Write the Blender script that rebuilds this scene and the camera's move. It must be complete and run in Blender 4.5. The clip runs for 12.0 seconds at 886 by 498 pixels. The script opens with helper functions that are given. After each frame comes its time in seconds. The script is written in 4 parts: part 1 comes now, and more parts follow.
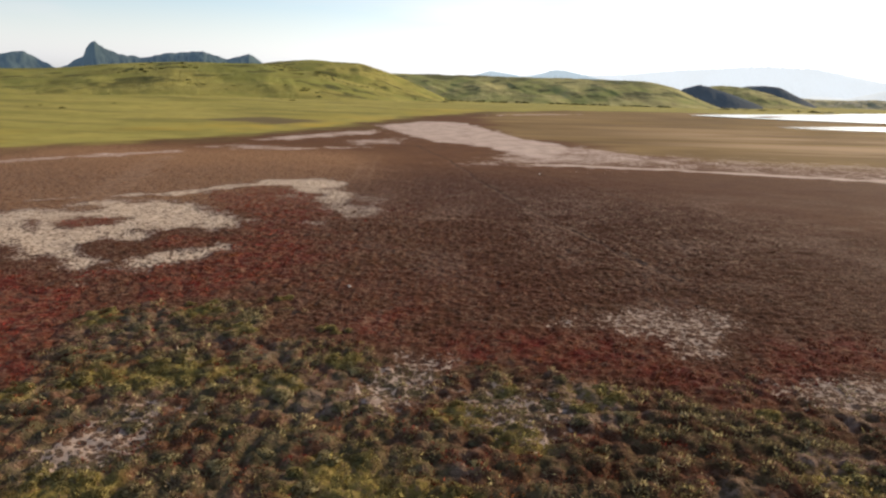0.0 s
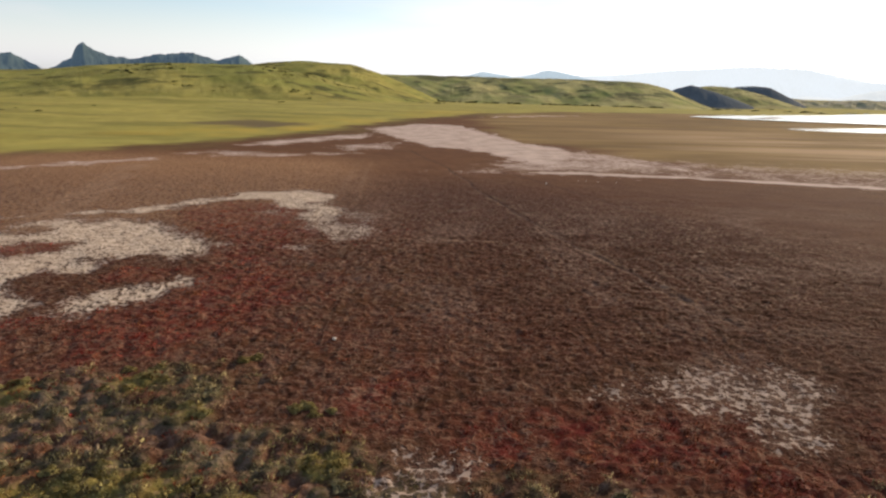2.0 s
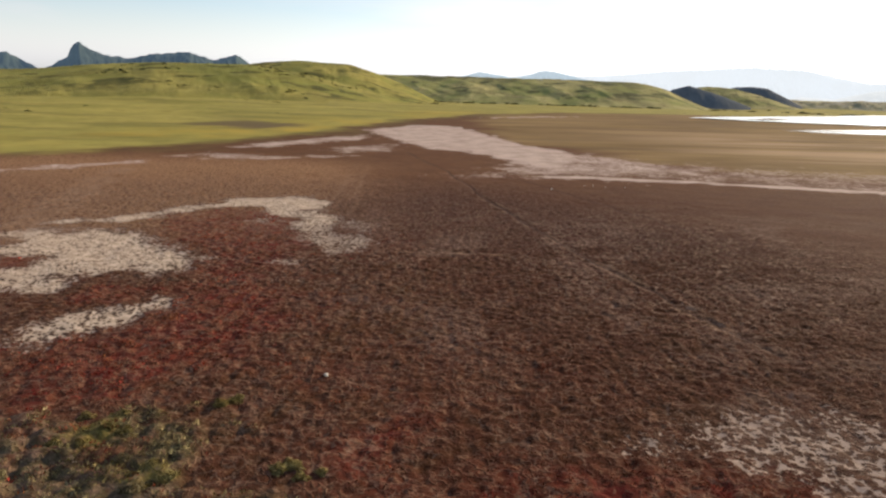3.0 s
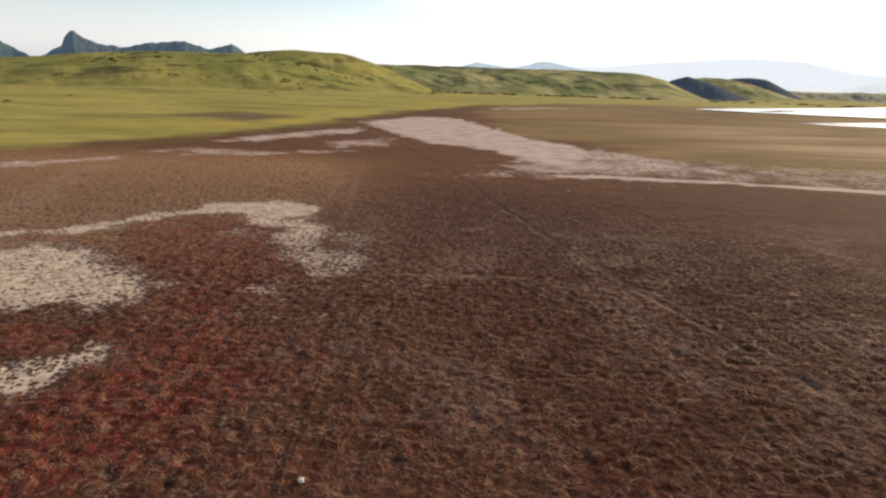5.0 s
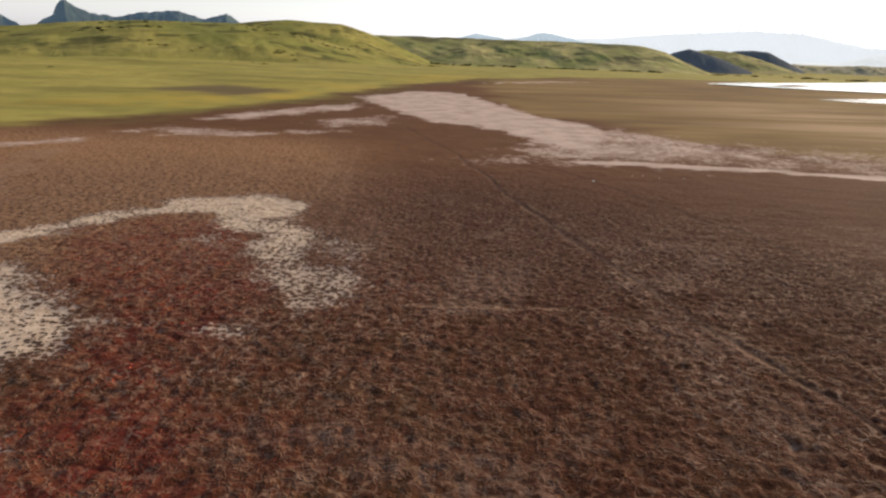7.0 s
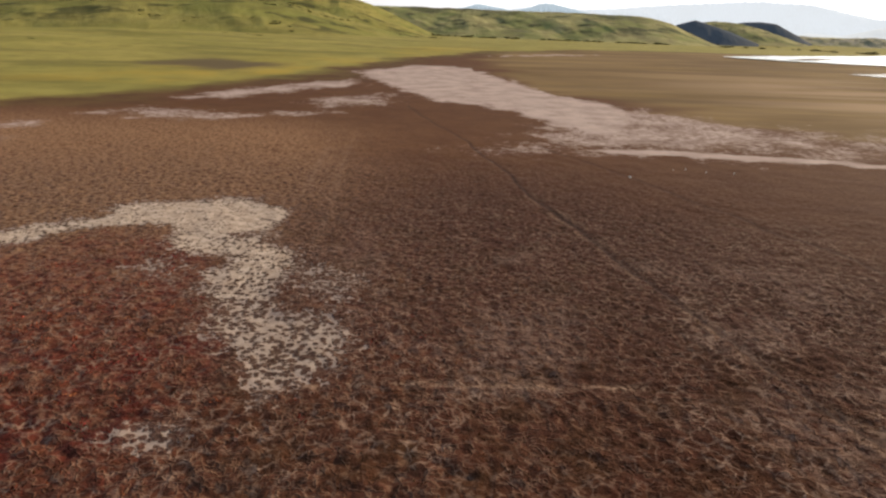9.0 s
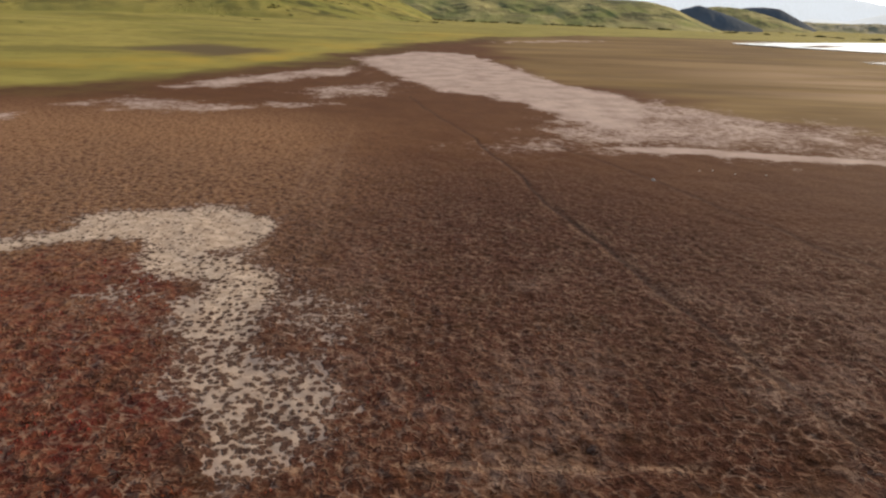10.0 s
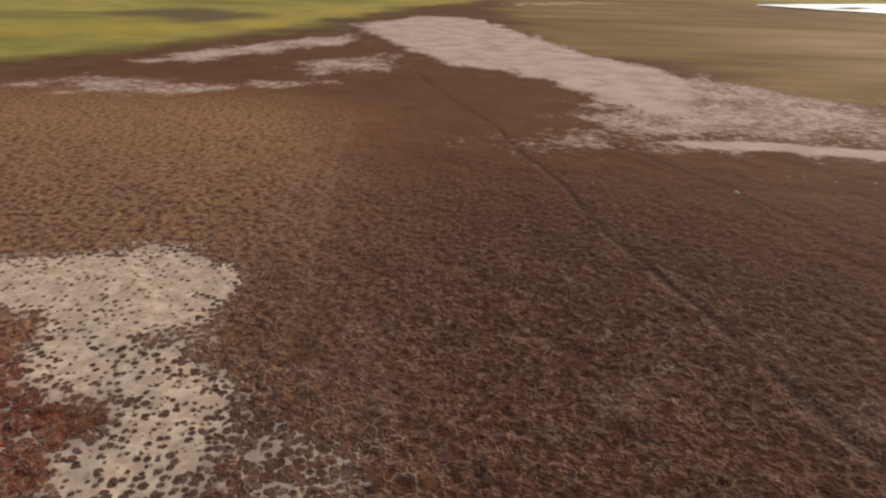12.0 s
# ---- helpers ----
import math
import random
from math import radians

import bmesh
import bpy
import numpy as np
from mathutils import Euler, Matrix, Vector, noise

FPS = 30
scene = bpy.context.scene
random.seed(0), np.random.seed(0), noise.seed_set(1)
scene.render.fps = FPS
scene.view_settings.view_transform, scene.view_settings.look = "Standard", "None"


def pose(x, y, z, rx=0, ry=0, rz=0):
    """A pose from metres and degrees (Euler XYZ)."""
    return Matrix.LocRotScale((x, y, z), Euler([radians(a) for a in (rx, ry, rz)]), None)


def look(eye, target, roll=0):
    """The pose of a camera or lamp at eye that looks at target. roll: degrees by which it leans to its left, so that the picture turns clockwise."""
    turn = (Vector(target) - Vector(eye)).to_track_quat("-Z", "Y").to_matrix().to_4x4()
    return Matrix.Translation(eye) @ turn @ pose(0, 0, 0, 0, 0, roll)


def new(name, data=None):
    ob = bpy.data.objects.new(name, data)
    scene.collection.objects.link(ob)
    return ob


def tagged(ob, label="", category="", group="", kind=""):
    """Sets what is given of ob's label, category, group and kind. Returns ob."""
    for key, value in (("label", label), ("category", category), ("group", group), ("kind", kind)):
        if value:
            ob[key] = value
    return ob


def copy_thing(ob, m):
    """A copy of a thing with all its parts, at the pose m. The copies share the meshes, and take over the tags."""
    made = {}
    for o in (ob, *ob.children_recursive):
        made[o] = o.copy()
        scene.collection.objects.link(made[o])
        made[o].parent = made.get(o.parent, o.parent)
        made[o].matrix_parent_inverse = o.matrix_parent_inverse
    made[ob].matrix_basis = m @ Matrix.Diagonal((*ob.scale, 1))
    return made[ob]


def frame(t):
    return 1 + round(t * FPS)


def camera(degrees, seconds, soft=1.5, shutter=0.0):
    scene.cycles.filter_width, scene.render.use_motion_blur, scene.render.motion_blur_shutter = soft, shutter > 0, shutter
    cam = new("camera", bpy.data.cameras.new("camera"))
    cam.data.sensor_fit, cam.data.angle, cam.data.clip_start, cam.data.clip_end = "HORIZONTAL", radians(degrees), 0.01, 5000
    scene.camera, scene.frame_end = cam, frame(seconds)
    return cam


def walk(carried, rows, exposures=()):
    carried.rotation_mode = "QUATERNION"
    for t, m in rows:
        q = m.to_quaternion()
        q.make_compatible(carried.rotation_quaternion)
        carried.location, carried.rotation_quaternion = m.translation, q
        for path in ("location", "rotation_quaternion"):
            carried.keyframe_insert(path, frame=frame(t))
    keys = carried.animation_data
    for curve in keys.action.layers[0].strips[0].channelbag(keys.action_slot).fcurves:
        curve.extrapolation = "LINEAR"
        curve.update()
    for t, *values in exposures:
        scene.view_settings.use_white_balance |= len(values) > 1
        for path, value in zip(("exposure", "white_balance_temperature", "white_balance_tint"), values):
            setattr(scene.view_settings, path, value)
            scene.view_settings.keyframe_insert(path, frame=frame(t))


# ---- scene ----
SUN_STRENGTH, SKY_STRENGTH = 3.9, 0.15
EXPOSURES = [(0, 0.22, 6620, 11), (6, 0.18, 6700, 12), (12, 0.06, 6720, 12)]
cam = camera(68.1, 12.0, soft=2.4)
PATH = [
    (0, (3.738, 7.394, 9.011), (3.691, 9.332, 8.516), 1.4),
    (0.5, (3.548, 8.812, 9.022), (3.509, 10.75, 8.528), 1.3),
    (1, (3.38, 10.321, 9.048), (3.344, 12.259, 8.555), 1.3),
    (1.5, (3.18, 11.817, 9.046), (3.152, 13.755, 8.554), 1.3),
    (2, (2.994, 13.344, 9.038), (2.971, 15.283, 8.546), 1.3),
    (2.5, (2.8, 14.812, 9.048), (2.783, 16.751, 8.557), 1.3),
    (3, (2.621, 16.304, 9.041), (2.607, 18.242, 8.55), 1.4),
    (3.5, (2.463, 17.884, 9.011), (2.452, 19.823, 8.52), 1.4),
    (5.5, (1.788, 24.087, 8.925), (1.787, 26.014, 8.388), 1.6),
    (6, (1.608, 25.748, 8.937), (1.61, 27.669, 8.379), 1.6),
    (6.5, (1.429, 27.514, 8.934), (1.432, 29.429, 8.357), 1.7),
    (7, (1.245, 29.364, 8.911), (1.251, 31.273, 8.316), 1.8),
    (9, (0.703, 36.609, 8.774), (0.709, 38.493, 8.103), 1.9),
    (9.5, (0.557, 38.363, 8.813), (0.564, 40.239, 8.122), 2.0),
    (10, (0.389, 40.182, 8.825), (0.396, 42.051, 8.114), 2.1),
    (10.5, (0.191, 42.12, 8.827), (0.196, 43.979, 8.091), 2.0),
    (11, (-0.044, 44.145, 8.786), (-0.038, 45.995, 8.026), 2.0),
    (11.5, (-0.255, 46.34, 8.724), (-0.251, 48.18, 7.94), 2.0),
    (12, (-0.571, 48.569, 8.693), (-0.567, 50.397, 7.883), 2.0),
]
walk(cam, [(t, look(eye, target, roll)) for t, eye, target, roll in PATH], EXPOSURES)

# ---------------------------------------------------------------- light
SUN_AZ, SUN_EL = 52.0, 20.0          # degrees clockwise from +y, degrees above the horizon
to_sun = Vector((math.sin(radians(SUN_AZ)) * math.cos(radians(SUN_EL)),
                 math.cos(radians(SUN_AZ)) * math.cos(radians(SUN_EL)), math.sin(radians(SUN_EL))))
world = bpy.data.worlds.new("sky")
scene.world = world
world.use_nodes = True
wn = world.node_tree.nodes
sky = wn.new("ShaderNodeTexSky")
sky.sky_type, sky.sun_disc = "NISHITA", False
sky.sun_elevation, sky.sun_rotation = radians(SUN_EL), radians(SUN_AZ)
sky.air_density, sky.dust_density, sky.ozone_density = 1.0, 0.5, 2.5
wn["Background"].inputs["Strength"].default_value = SKY_STRENGTH
# a thin white veil of high haze over the blue
grey, veil = wn.new("ShaderNodeRGBToBW"), wn.new("ShaderNodeMix")
veil.data_type = "RGBA"
cirrus, thick, spread = wn.new("ShaderNodeTexNoise"), wn.new("ShaderNodeMapRange"), wn.new("ShaderNodeMapping")
spread.inputs["Scale"].default_value = (2.0, 2.0, 9.0)
cirrus.inputs["Scale"].default_value, cirrus.inputs["Detail"].default_value = 1.6, 5
thick.inputs["From Min"].default_value, thick.inputs["From Max"].default_value = 0.3, 0.7
thick.inputs["To Min"].default_value, thick.inputs["To Max"].default_value = 0.12, 0.72
heading = wn.new("ShaderNodeTexCoord").outputs["Generated"]
world.node_tree.links.new(heading, spread.inputs["Vector"])
world.node_tree.links.new(spread.outputs[0], cirrus.inputs["Vector"])
world.node_tree.links.new(cirrus.outputs["Fac"], thick.inputs["Value"])
upward, murk, most = wn.new("ShaderNodeSeparateXYZ"), wn.new("ShaderNodeMapRange"), wn.new("ShaderNodeMath")
murk.inputs["From Min"].default_value, murk.inputs["From Max"].default_value = 0.02, 0.12
murk.inputs["To Min"].default_value, murk.inputs["To Max"].default_value = 0.95, 0.1
most.operation = "MAXIMUM"
world.node_tree.links.new(heading, upward.inputs[0])
world.node_tree.links.new(upward.outputs["Z"], murk.inputs["Value"])
world.node_tree.links.new(murk.outputs["Result"], most.inputs[0])
world.node_tree.links.new(thick.outputs["Result"], most.inputs[1])
world.node_tree.links.new(most.outputs[0], veil.inputs["Factor"])
bright = wn.new("ShaderNodeMath")
bright.operation = "MULTIPLY"
bright.inputs[1].default_value = 1.15
world.node_tree.links.new(sky.outputs["Color"], grey.inputs[0])
world.node_tree.links.new(sky.outputs["Color"], veil.inputs[6])
world.node_tree.links.new(grey.outputs[0], bright.inputs[0])
world.node_tree.links.new(bright.outputs[0], veil.inputs[7])
cool = wn.new("ShaderNodeMix")
cool.data_type, cool.blend_type = "RGBA", "MULTIPLY"
cool.inputs["Factor"].default_value, cool.inputs[7].default_value = 1.0, (0.985, 1.0, 1.03, 1)
world.node_tree.links.new(veil.outputs[2], cool.inputs[6])
world.node_tree.links.new(cool.outputs[2], wn["Background"].inputs["Color"])
sun = new("sun", bpy.data.lights.new("sun", "SUN"))
sun.data.energy, sun.data.angle, sun.data.color = SUN_STRENGTH, radians(0.6), (1.0, 0.80, 0.545)
sun.matrix_world = look(to_sun * 200, (0, 0, 0))


# ---------------------------------------------------------------- noise and plan of the ground
def hash2(i, j, seed):
    n = (i.astype(np.int64) * 374761393 + j.astype(np.int64) * 668265263 + seed * 1442695041) & 0x7FFFFFFF
    n = ((n ^ (n >> 13)) * 1274126177) & 0x7FFFFFFF
    return ((n ^ (n >> 16)) & 0xFFFF) / 65535.0


def vnoise(x, y, seed=0):
    """Smooth value noise, 0 to 1."""
    i, j = np.floor(x), np.floor(y)
    u, v = x - i, y - j
    u, v = u * u * (3 - 2 * u), v * v * (3 - 2 * v)
    a, b = hash2(i, j, seed), hash2(i + 1, j, seed)
    c, d = hash2(i, j + 1, seed), hash2(i + 1, j + 1, seed)
    return (a * (1 - u) + b * u) * (1 - v) + (c * (1 - u) + d * u) * v


def fbm(x, y, seed=0, octaves=4):
    total, amp, norm = 0.0, 1.0, 0.0
    for k in range(octaves):
        total, norm = total + amp * vnoise(x * 2 ** k, y * 2 ** k, seed + k), norm + amp
        amp *= 0.5
    return total / norm


def smooth(a, b, x):
    s = np.clip((x - a) / (b - a), 0, 1)
    return s * s * (3 - 2 * s)


def inside(x, y, poly):
    """Signed distance to a closed outline, positive inside."""
    best, odd = np.full(x.shape, 1e9), np.zeros(x.shape, bool)
    for (ax, ay), (bx, by) in zip(poly, poly[1:] + poly[:1]):
        ex, ey = bx - ax, by - ay
        s = np.clip(((x - ax) * ex + (y - ay) * ey) / (ex * ex + ey * ey), 0, 1)
        best = np.minimum(best, (x - ax - s * ex) ** 2 + (y - ay - s * ey) ** 2)
        if ay != by:
            odd ^= ((ay > y) != (by > y)) & (x < (bx - ax) * (y - ay) / (by - ay) + ax)
    return np.where(odd, 1, -1) * np.sqrt(best)


def along(x, y, line):
    """Distance to an open line."""
    best = np.full(x.shape, 1e9)
    for (ax, ay), (bx, by) in zip(line, line[1:]):
        ex, ey = bx - ax, by - ay
        s = np.clip(((x - ax) * ex + (y - ay) * ey) / (ex * ex + ey * ey), 0, 1)
        best = np.minimum(best, (x - ax - s * ex) ** 2 + (y - ay - s * ey) ** 2)
    return np.sqrt(best)


# salt crusts: outline, strength, raggedness of the edge in metres
SALT = []
SALT.append(([(-27, 49), (-23.8, 50.5), (-23.1, 55.2), (-19.2, 54), (-16.3, 54.2), (-12.4, 51), (-10.4, 46.9), (-12.4, 45.3), (-14.8, 44.6), (-14.4, 42.3), (-17.2, 41.4), (-13.8, 38.6), (-13.6, 36.2), (-15.5, 37.3), (-17, 39), (-20.5, 40), (-30, 44)], 0.78, 1.5))
SALT.append(([(-12.9, 39.4), (-12.1, 40.8), (-10.3, 41.6), (-9.7, 42.6), (-8.8, 41.7), (-9.2, 39.4), (-10.5, 38.3), (-13.7, 35.4)], 0.66, 0.8))
SALT.append(([(-27, 53.5), (-19.2, 58.2), (-16.9, 61.2), (-15.1, 63.6), (-12.5, 66), (-10, 66.6), (-7, 66.8), (-6.1, 64.6), (-6.6, 62.8), (-7.9, 62.2), (-9.2, 61.2), (-10, 62.3), (-11.9, 63.6), (-14.2, 62), (-18.3, 57.2)], 0.85, 0.8))
SALT.append(([(-14.3, 63.6), (-14.1, 65.1), (-13.4, 66.3), (-10.3, 67.2), (-7.5, 67.2), (-6.6, 65.8), (-6.1, 64.0), (-6.5, 62.7), (-7.6, 62.2), (-8.8, 61.9), (-9.9, 62.2), (-11.3, 63.8), (-12.7, 63.4)], 0.86, 1.0))
SALT.append(([(-10.1, 62.4), (-8.8, 62.1), (-6.4, 62.8), (-5.1, 60.2), (-4.8, 58.4), (-5.7, 56.6), (-6.8, 56.2), (-7.1, 56.6), (-7.2, 58.2), (-8.3, 59.5), (-8.9, 59.0), (-9.4, 59.9)], 0.74, 1.2))
SALT.append(([(-11.3, 58.8), (-9.4, 59.4), (-7.9, 59.0), (-7.8, 57.4), (-9.2, 57.6), (-10.5, 57.5)], 0.42, 0.8))
SALT.append(([(-7.1, 56.5), (-5.2, 56.2), (-4.4, 55.4), (-2.6, 55.4), (-1.9, 54.4), (-1.5, 52.9), (-2.4, 51.0), (-3.6, 49.9), (-4.7, 51.0), (-5.6, 53.0), (-6.4, 53.8), (-6.3, 55.0)], 0.5, 0.9))
SALT.append(([(-6.3, 48.6), (-5.7, 49.3), (-4.7, 49.4), (-4.5, 48.2), (-5.3, 47.9)], 0.5, 0.6))
SALT.append(([(7.2, 32.3), (10.6, 33.6), (14.5, 34), (15.4, 32.1), (12.9, 29.1), (11.5, 28.8), (11, 30.8), (7.8, 31.4)], 0.4, 1.1))
SALT.append(([(0.3, 25.3), (1.6, 28.9), (3.5, 27.8), (3.2, 25.5), (2, 23.5), (0.6, 24.1)], 0.42, 0.8))
SALT.append(([(3.7, 25.5), (5.4, 26.7), (7.2, 24.7), (6, 22), (4.6, 23)], 0.42, 0.9))
SALT.append(([(13.8, 26.4), (17.5, 27.2), (20, 26.6), (16.6, 25.2), (14.3, 25.2)], 0.42, 0.7))
SALT.append(([(-6.6, 21.7), (-5, 24), (-3.3, 23.4), (-3.4, 22), (-4.9, 20.5), (-6.6, 20.3)], 0.42, 0.8))
SALT.append(([(-8.2, 58.4), (-5.2, 59.5), (-4.4, 57.5), (-3.8, 55.4), (-6.6, 55.2), (-7.6, 56.6)], 0.55, 0.7))
SALT.append(([(-5.2, 60), (-3.4, 59.4), (-2, 57.6), (-2.2, 55.8), (-4.2, 56)], 0.42, 1.1))
SALT_GAPS = []
SALT_GAPS.append(([(-21.4, 45.4), (-20.7, 48.5), (-17.9, 48.4), (-17.4, 46.4), (-19.6, 44.8)], 0.7, 0.6))
SALT_GAPS.append(([(-13.7, 42), (-12.8, 43.9), (-10, 44.3), (-9.6, 43.2), (-10.3, 42), (-12.4, 40.8)], 0.7, 0.5))
SALT_GAPS.append(([(-23, 44.9), (-23, 46.9), (-21.6, 46.4), (-21, 43.9)], 0.6, 0.6))
SALT_GAPS.append(([(-16.9, 41.6), (-16.6, 43.3), (-15.2, 42.8), (-12.4, 42.1), (-13.3, 40.6), (-15.6, 40.3)], 0.6, 0.5))
SALT_GAPS.append(([(-14.2, 45), (-13, 46.3), (-11.2, 46), (-11.8, 44.9), (-13.1, 44.4)], 0.6, 0.4))
SALT_GAPS.append(([(-23.1, 49.9), (-22.1, 52.1), (-20.3, 51.1), (-21.2, 48.6)], 0.6, 0.6))
FAR_SALT = []
FAR_SALT.append(([(-14, 143), (-8, 126), (-3.0, 114), (-0.4, 109.1), (2.1, 108.2), (5.6, 105.4), (7.8, 101.6), (9.3, 96.8), (10.4, 94), (12.5, 90), (16, 91), (18.5, 96), (20.3, 105.9), (17.8, 112.8), (13.3, 120.8), (10.4, 135.3), (7.9, 142.2), (5.4, 158), (-0.9, 163), (-6, 160)], 0.84, 1.3))
FAR_SALT.append(([(10.2, 94.8), (8.4, 91.4), (7.2, 87.5), (11, 84.5), (20, 85), (30, 88), (28, 99), (20.5, 108), (15, 108)], 0.6, 1.9))
FAR_SALT.append(([(9.6, 93.6), (6.6, 86.5), (4.5, 82.9), (10.3, 82.3), (18.7, 82.1), (25.9, 81.3), (31.5, 79.6), (47.6, 76), (75, 70), (84, 84), (60, 92), (34.6, 97), (26, 99), (21, 108), (16, 104), (13, 97)], 0.38, 3.6))
FAR_SALT.append(([(10.8, 83.6), (14.3, 84), (19.6, 84), (25, 83.4), (31.5, 81.6), (47.6, 78), (75, 71.5), (75, 69.5), (47.6, 75.7), (31.5, 79.3), (25.9, 81.1), (18.7, 82), (13.8, 82.4)], 0.9, 0.7))
FAR_SALT.append(([(7.7, 90.4), (5.4, 85.4), (3.8, 83.6), (1.8, 83.3), (0.4, 81.6), (3.6, 80.7), (10.3, 82.1), (9.7, 87.0)], 0.34, 2.2))
FAR_SALT.append(([(-27, 104.8), (-23.4, 113.5), (-17.1, 124.6), (-11.2, 131.4), (-10, 125), (-15.8, 115.2), (-22.3, 106)], 0.72, 1.6))
FAR_SALT.append(([(-30, 93), (-27, 98.5), (-22.9, 96.4), (-18.5, 96.4), (-15, 97), (-18.7, 92.2), (-24, 91.5)], 0.56, 2.2))
FAR_SALT.append(([(-46, 72.5), (-38.9, 80.9), (-31, 89), (-30, 86), (-38, 77.4), (-43.5, 71)], 0.56, 1.2))
FAR_SALT.append(([(-14, 106), (-6.5, 115.5), (-4.4, 107), (-9.7, 100.6)], 0.56, 2.4))
FAR_SALT.append(([(-15.5, 97.5), (-9, 100), (-8, 98), (-14, 95.5)], 0.55, 1.4))
FAR_SALT.append(([(-21, 92.8), (-20, 94.6), (-18, 96), (-15, 94.6), (-16, 93.4)], 0.6, 1.2))
FAR_SALT.append(([(12, 198), (23, 214), (41, 224), (36, 217), (22, 206)], 0.8, 3.0))
RED = []
RED.append(([(-18, 35.6), (-12.4, 35), (-9.9, 30.2), (-9.1, 25.6), (-11, 24.6), (-16, 27)], 0.78, 1.6))
RED.append(([(-21.2, 45.6), (-20.5, 48.2), (-18, 48.2), (-17.6, 46.4), (-19.6, 45)], 0.8, 0.7))
RED.append(([(-13.2, 42), (-12.6, 43.6), (-10.2, 44), (-9.9, 43.2), (-10.6, 42.2), (-12.4, 41.2)], 0.8, 0.6))
RED.append(([(-0.4, 31.8), (1.7, 33.2), (2.3, 29.3), (0.4, 28.9)], 0.8, 1.2))
RED.append(([(3, 29.2), (4.9, 30.9), (9.7, 31), (11.3, 28.6), (15.2, 27.5), (14.4, 25.6), (10.3, 25.9), (8.3, 27.3), (5.5, 27.6), (3.5, 26.6)], 1.0, 1.4))
RED.append(([(-17, 58), (-12, 62.4), (-8.4, 62), (-6, 52), (-5.2, 43.5), (-8.5, 44.1), (-10.4, 50.5), (-14, 54.5)], 0.62, 1.6))
RED.append(([(14.8, 30.8), (18.6, 31), (20, 27.6), (14.4, 27.6)], 1.0, 1.3))
RED.append(([(-13, 35.9), (-9, 39), (-7.6, 45.7), (-3.6, 43.3), (-4, 36), (-6.4, 33.6), (-9, 32.5)], 0.75, 1.8))
RED.append(([(-17, 59.2), (-13.9, 61.8), (-11, 62), (-9, 58.1), (-6, 52.8), (-5.2, 48.6), (-4, 46.4), (-9, 45.4), (-11, 50), (-14, 54)], 0.62, 1.6))
RED.append(([(-7, 62), (-4.5, 59), (-1, 56), (1, 52), (-2, 50), (-5, 53)], 0.2, 2.0))
RED.append(([(-4, 36), (5, 40), (8, 36), (2.5, 33), (-2, 33)], 0.15, 2.2))
RED.append(([(5, 22), (7.5, 23.6), (11, 22.6), (12, 20.5), (8, 20)], 0.4, 1.5))
GREEN_EDGE = [(-60, 12), (-30, 20), (-9.6, 25), (-10.3, 29), (-10, 32.9), (-7.3, 33.7), (-3.5, 31.3), (-1.2, 29.4), (1.4, 27.6), (4.6, 27.3),
              (6.4, 27), (10.5, 25.8), (12.8, 25.3), (17, 25.2), (40, 22), (60, 10), (60, -60), (-60, -60)]
GOLD = [(-7.1, 25.3, 1.0), (-5.9, 25.6, 1.1), (-4.6, 26.2, 1.0), (-3.4, 26.2, 0.8), (-1.8, 25.3, 0.9), (-9.6, 30.6, 0.8), (-6.6, 31.7, 1.0),
        (-3.4, 33.2, 0.6), (-0.9, 30.3, 0.7), (0.0, 27.3, 0.6), (-4.2, 29.7, 0.6), (7.6, 25.1, 0.9), (8.4, 25.4, 0.6), (12.7, 24.9, 0.6),
        (5.3, 25.5, 0.5), (3.9, 23.9, 0.8), (-8.9, 24.2, 0.9), (1.5, 20.6, 1.5), (5.6, 22.8, 0.8), (13.2, 21.3, 1.0), (-5, 19.6, 1.4), (3.4, 19.8, 1.2)]
MEADOW_EDGE = [(-900, -400), (-90, 45), (-53, 84), (-46, 92), (-38, 103), (-29, 117), (-21.5, 130), (-15.6, 147), (-9, 178), (4, 203), (14, 224), (46, 262),
               (92, 285), (140, 300), (200, 330), (900, 420), (6000, 900), (6000, 6000), (-6000, 6000), (-6000, -400)]
DARK_MEADOW = [(-50, 146), (-45, 163), (-30, 158), (-24, 148), (-34, 138)]
TRACK = [(-3, 104), (-1.7, 99), (2.9, 83), (4.7, 74), (6.0, 67.5), (7.6, 61), (8.9, 56), (10.6, 50), (12.4, 44), (14.5, 38)]
TRACK_EAST = [(7.4, 84.5), (8.6, 82), (11, 77.2), (12.9, 72.4), (15.5, 66), (18.5, 58)]
EAST_DUST = [(8, 46), (9, 57), (12, 64), (18, 70), (26, 70), (26, 52), (18, 42), (11, 40)]
WEST_DUST = [(-12, 47), (-11, 58), (-4, 62), (0, 58), (2, 51), (-1, 46), (-6, 44)]
PALE_LINE = [(-2.6, 50.7), (-0.1, 50.95), (3.3, 51.05), (6.7, 51.25)]
OLD_RUTS = [(-19.6, 45), (-22.1, 51.1), (-24.1, 57.8), (-25.8, 65.1), (-28.5, 73.9), (-29.7, 80.8)]
TRACK_WEST = [(-6.9, 90), (-6.7, 84), (-6.2, 76), (-5.6, 69), (-5.2, 63.5), (-4.8, 57)]
WATER = [(80, 234), (118, 258), (178, 296), (330, 336), (420, 260), (250, 206), (160, 206), (124, 209), (104, 216), (92, 222)]
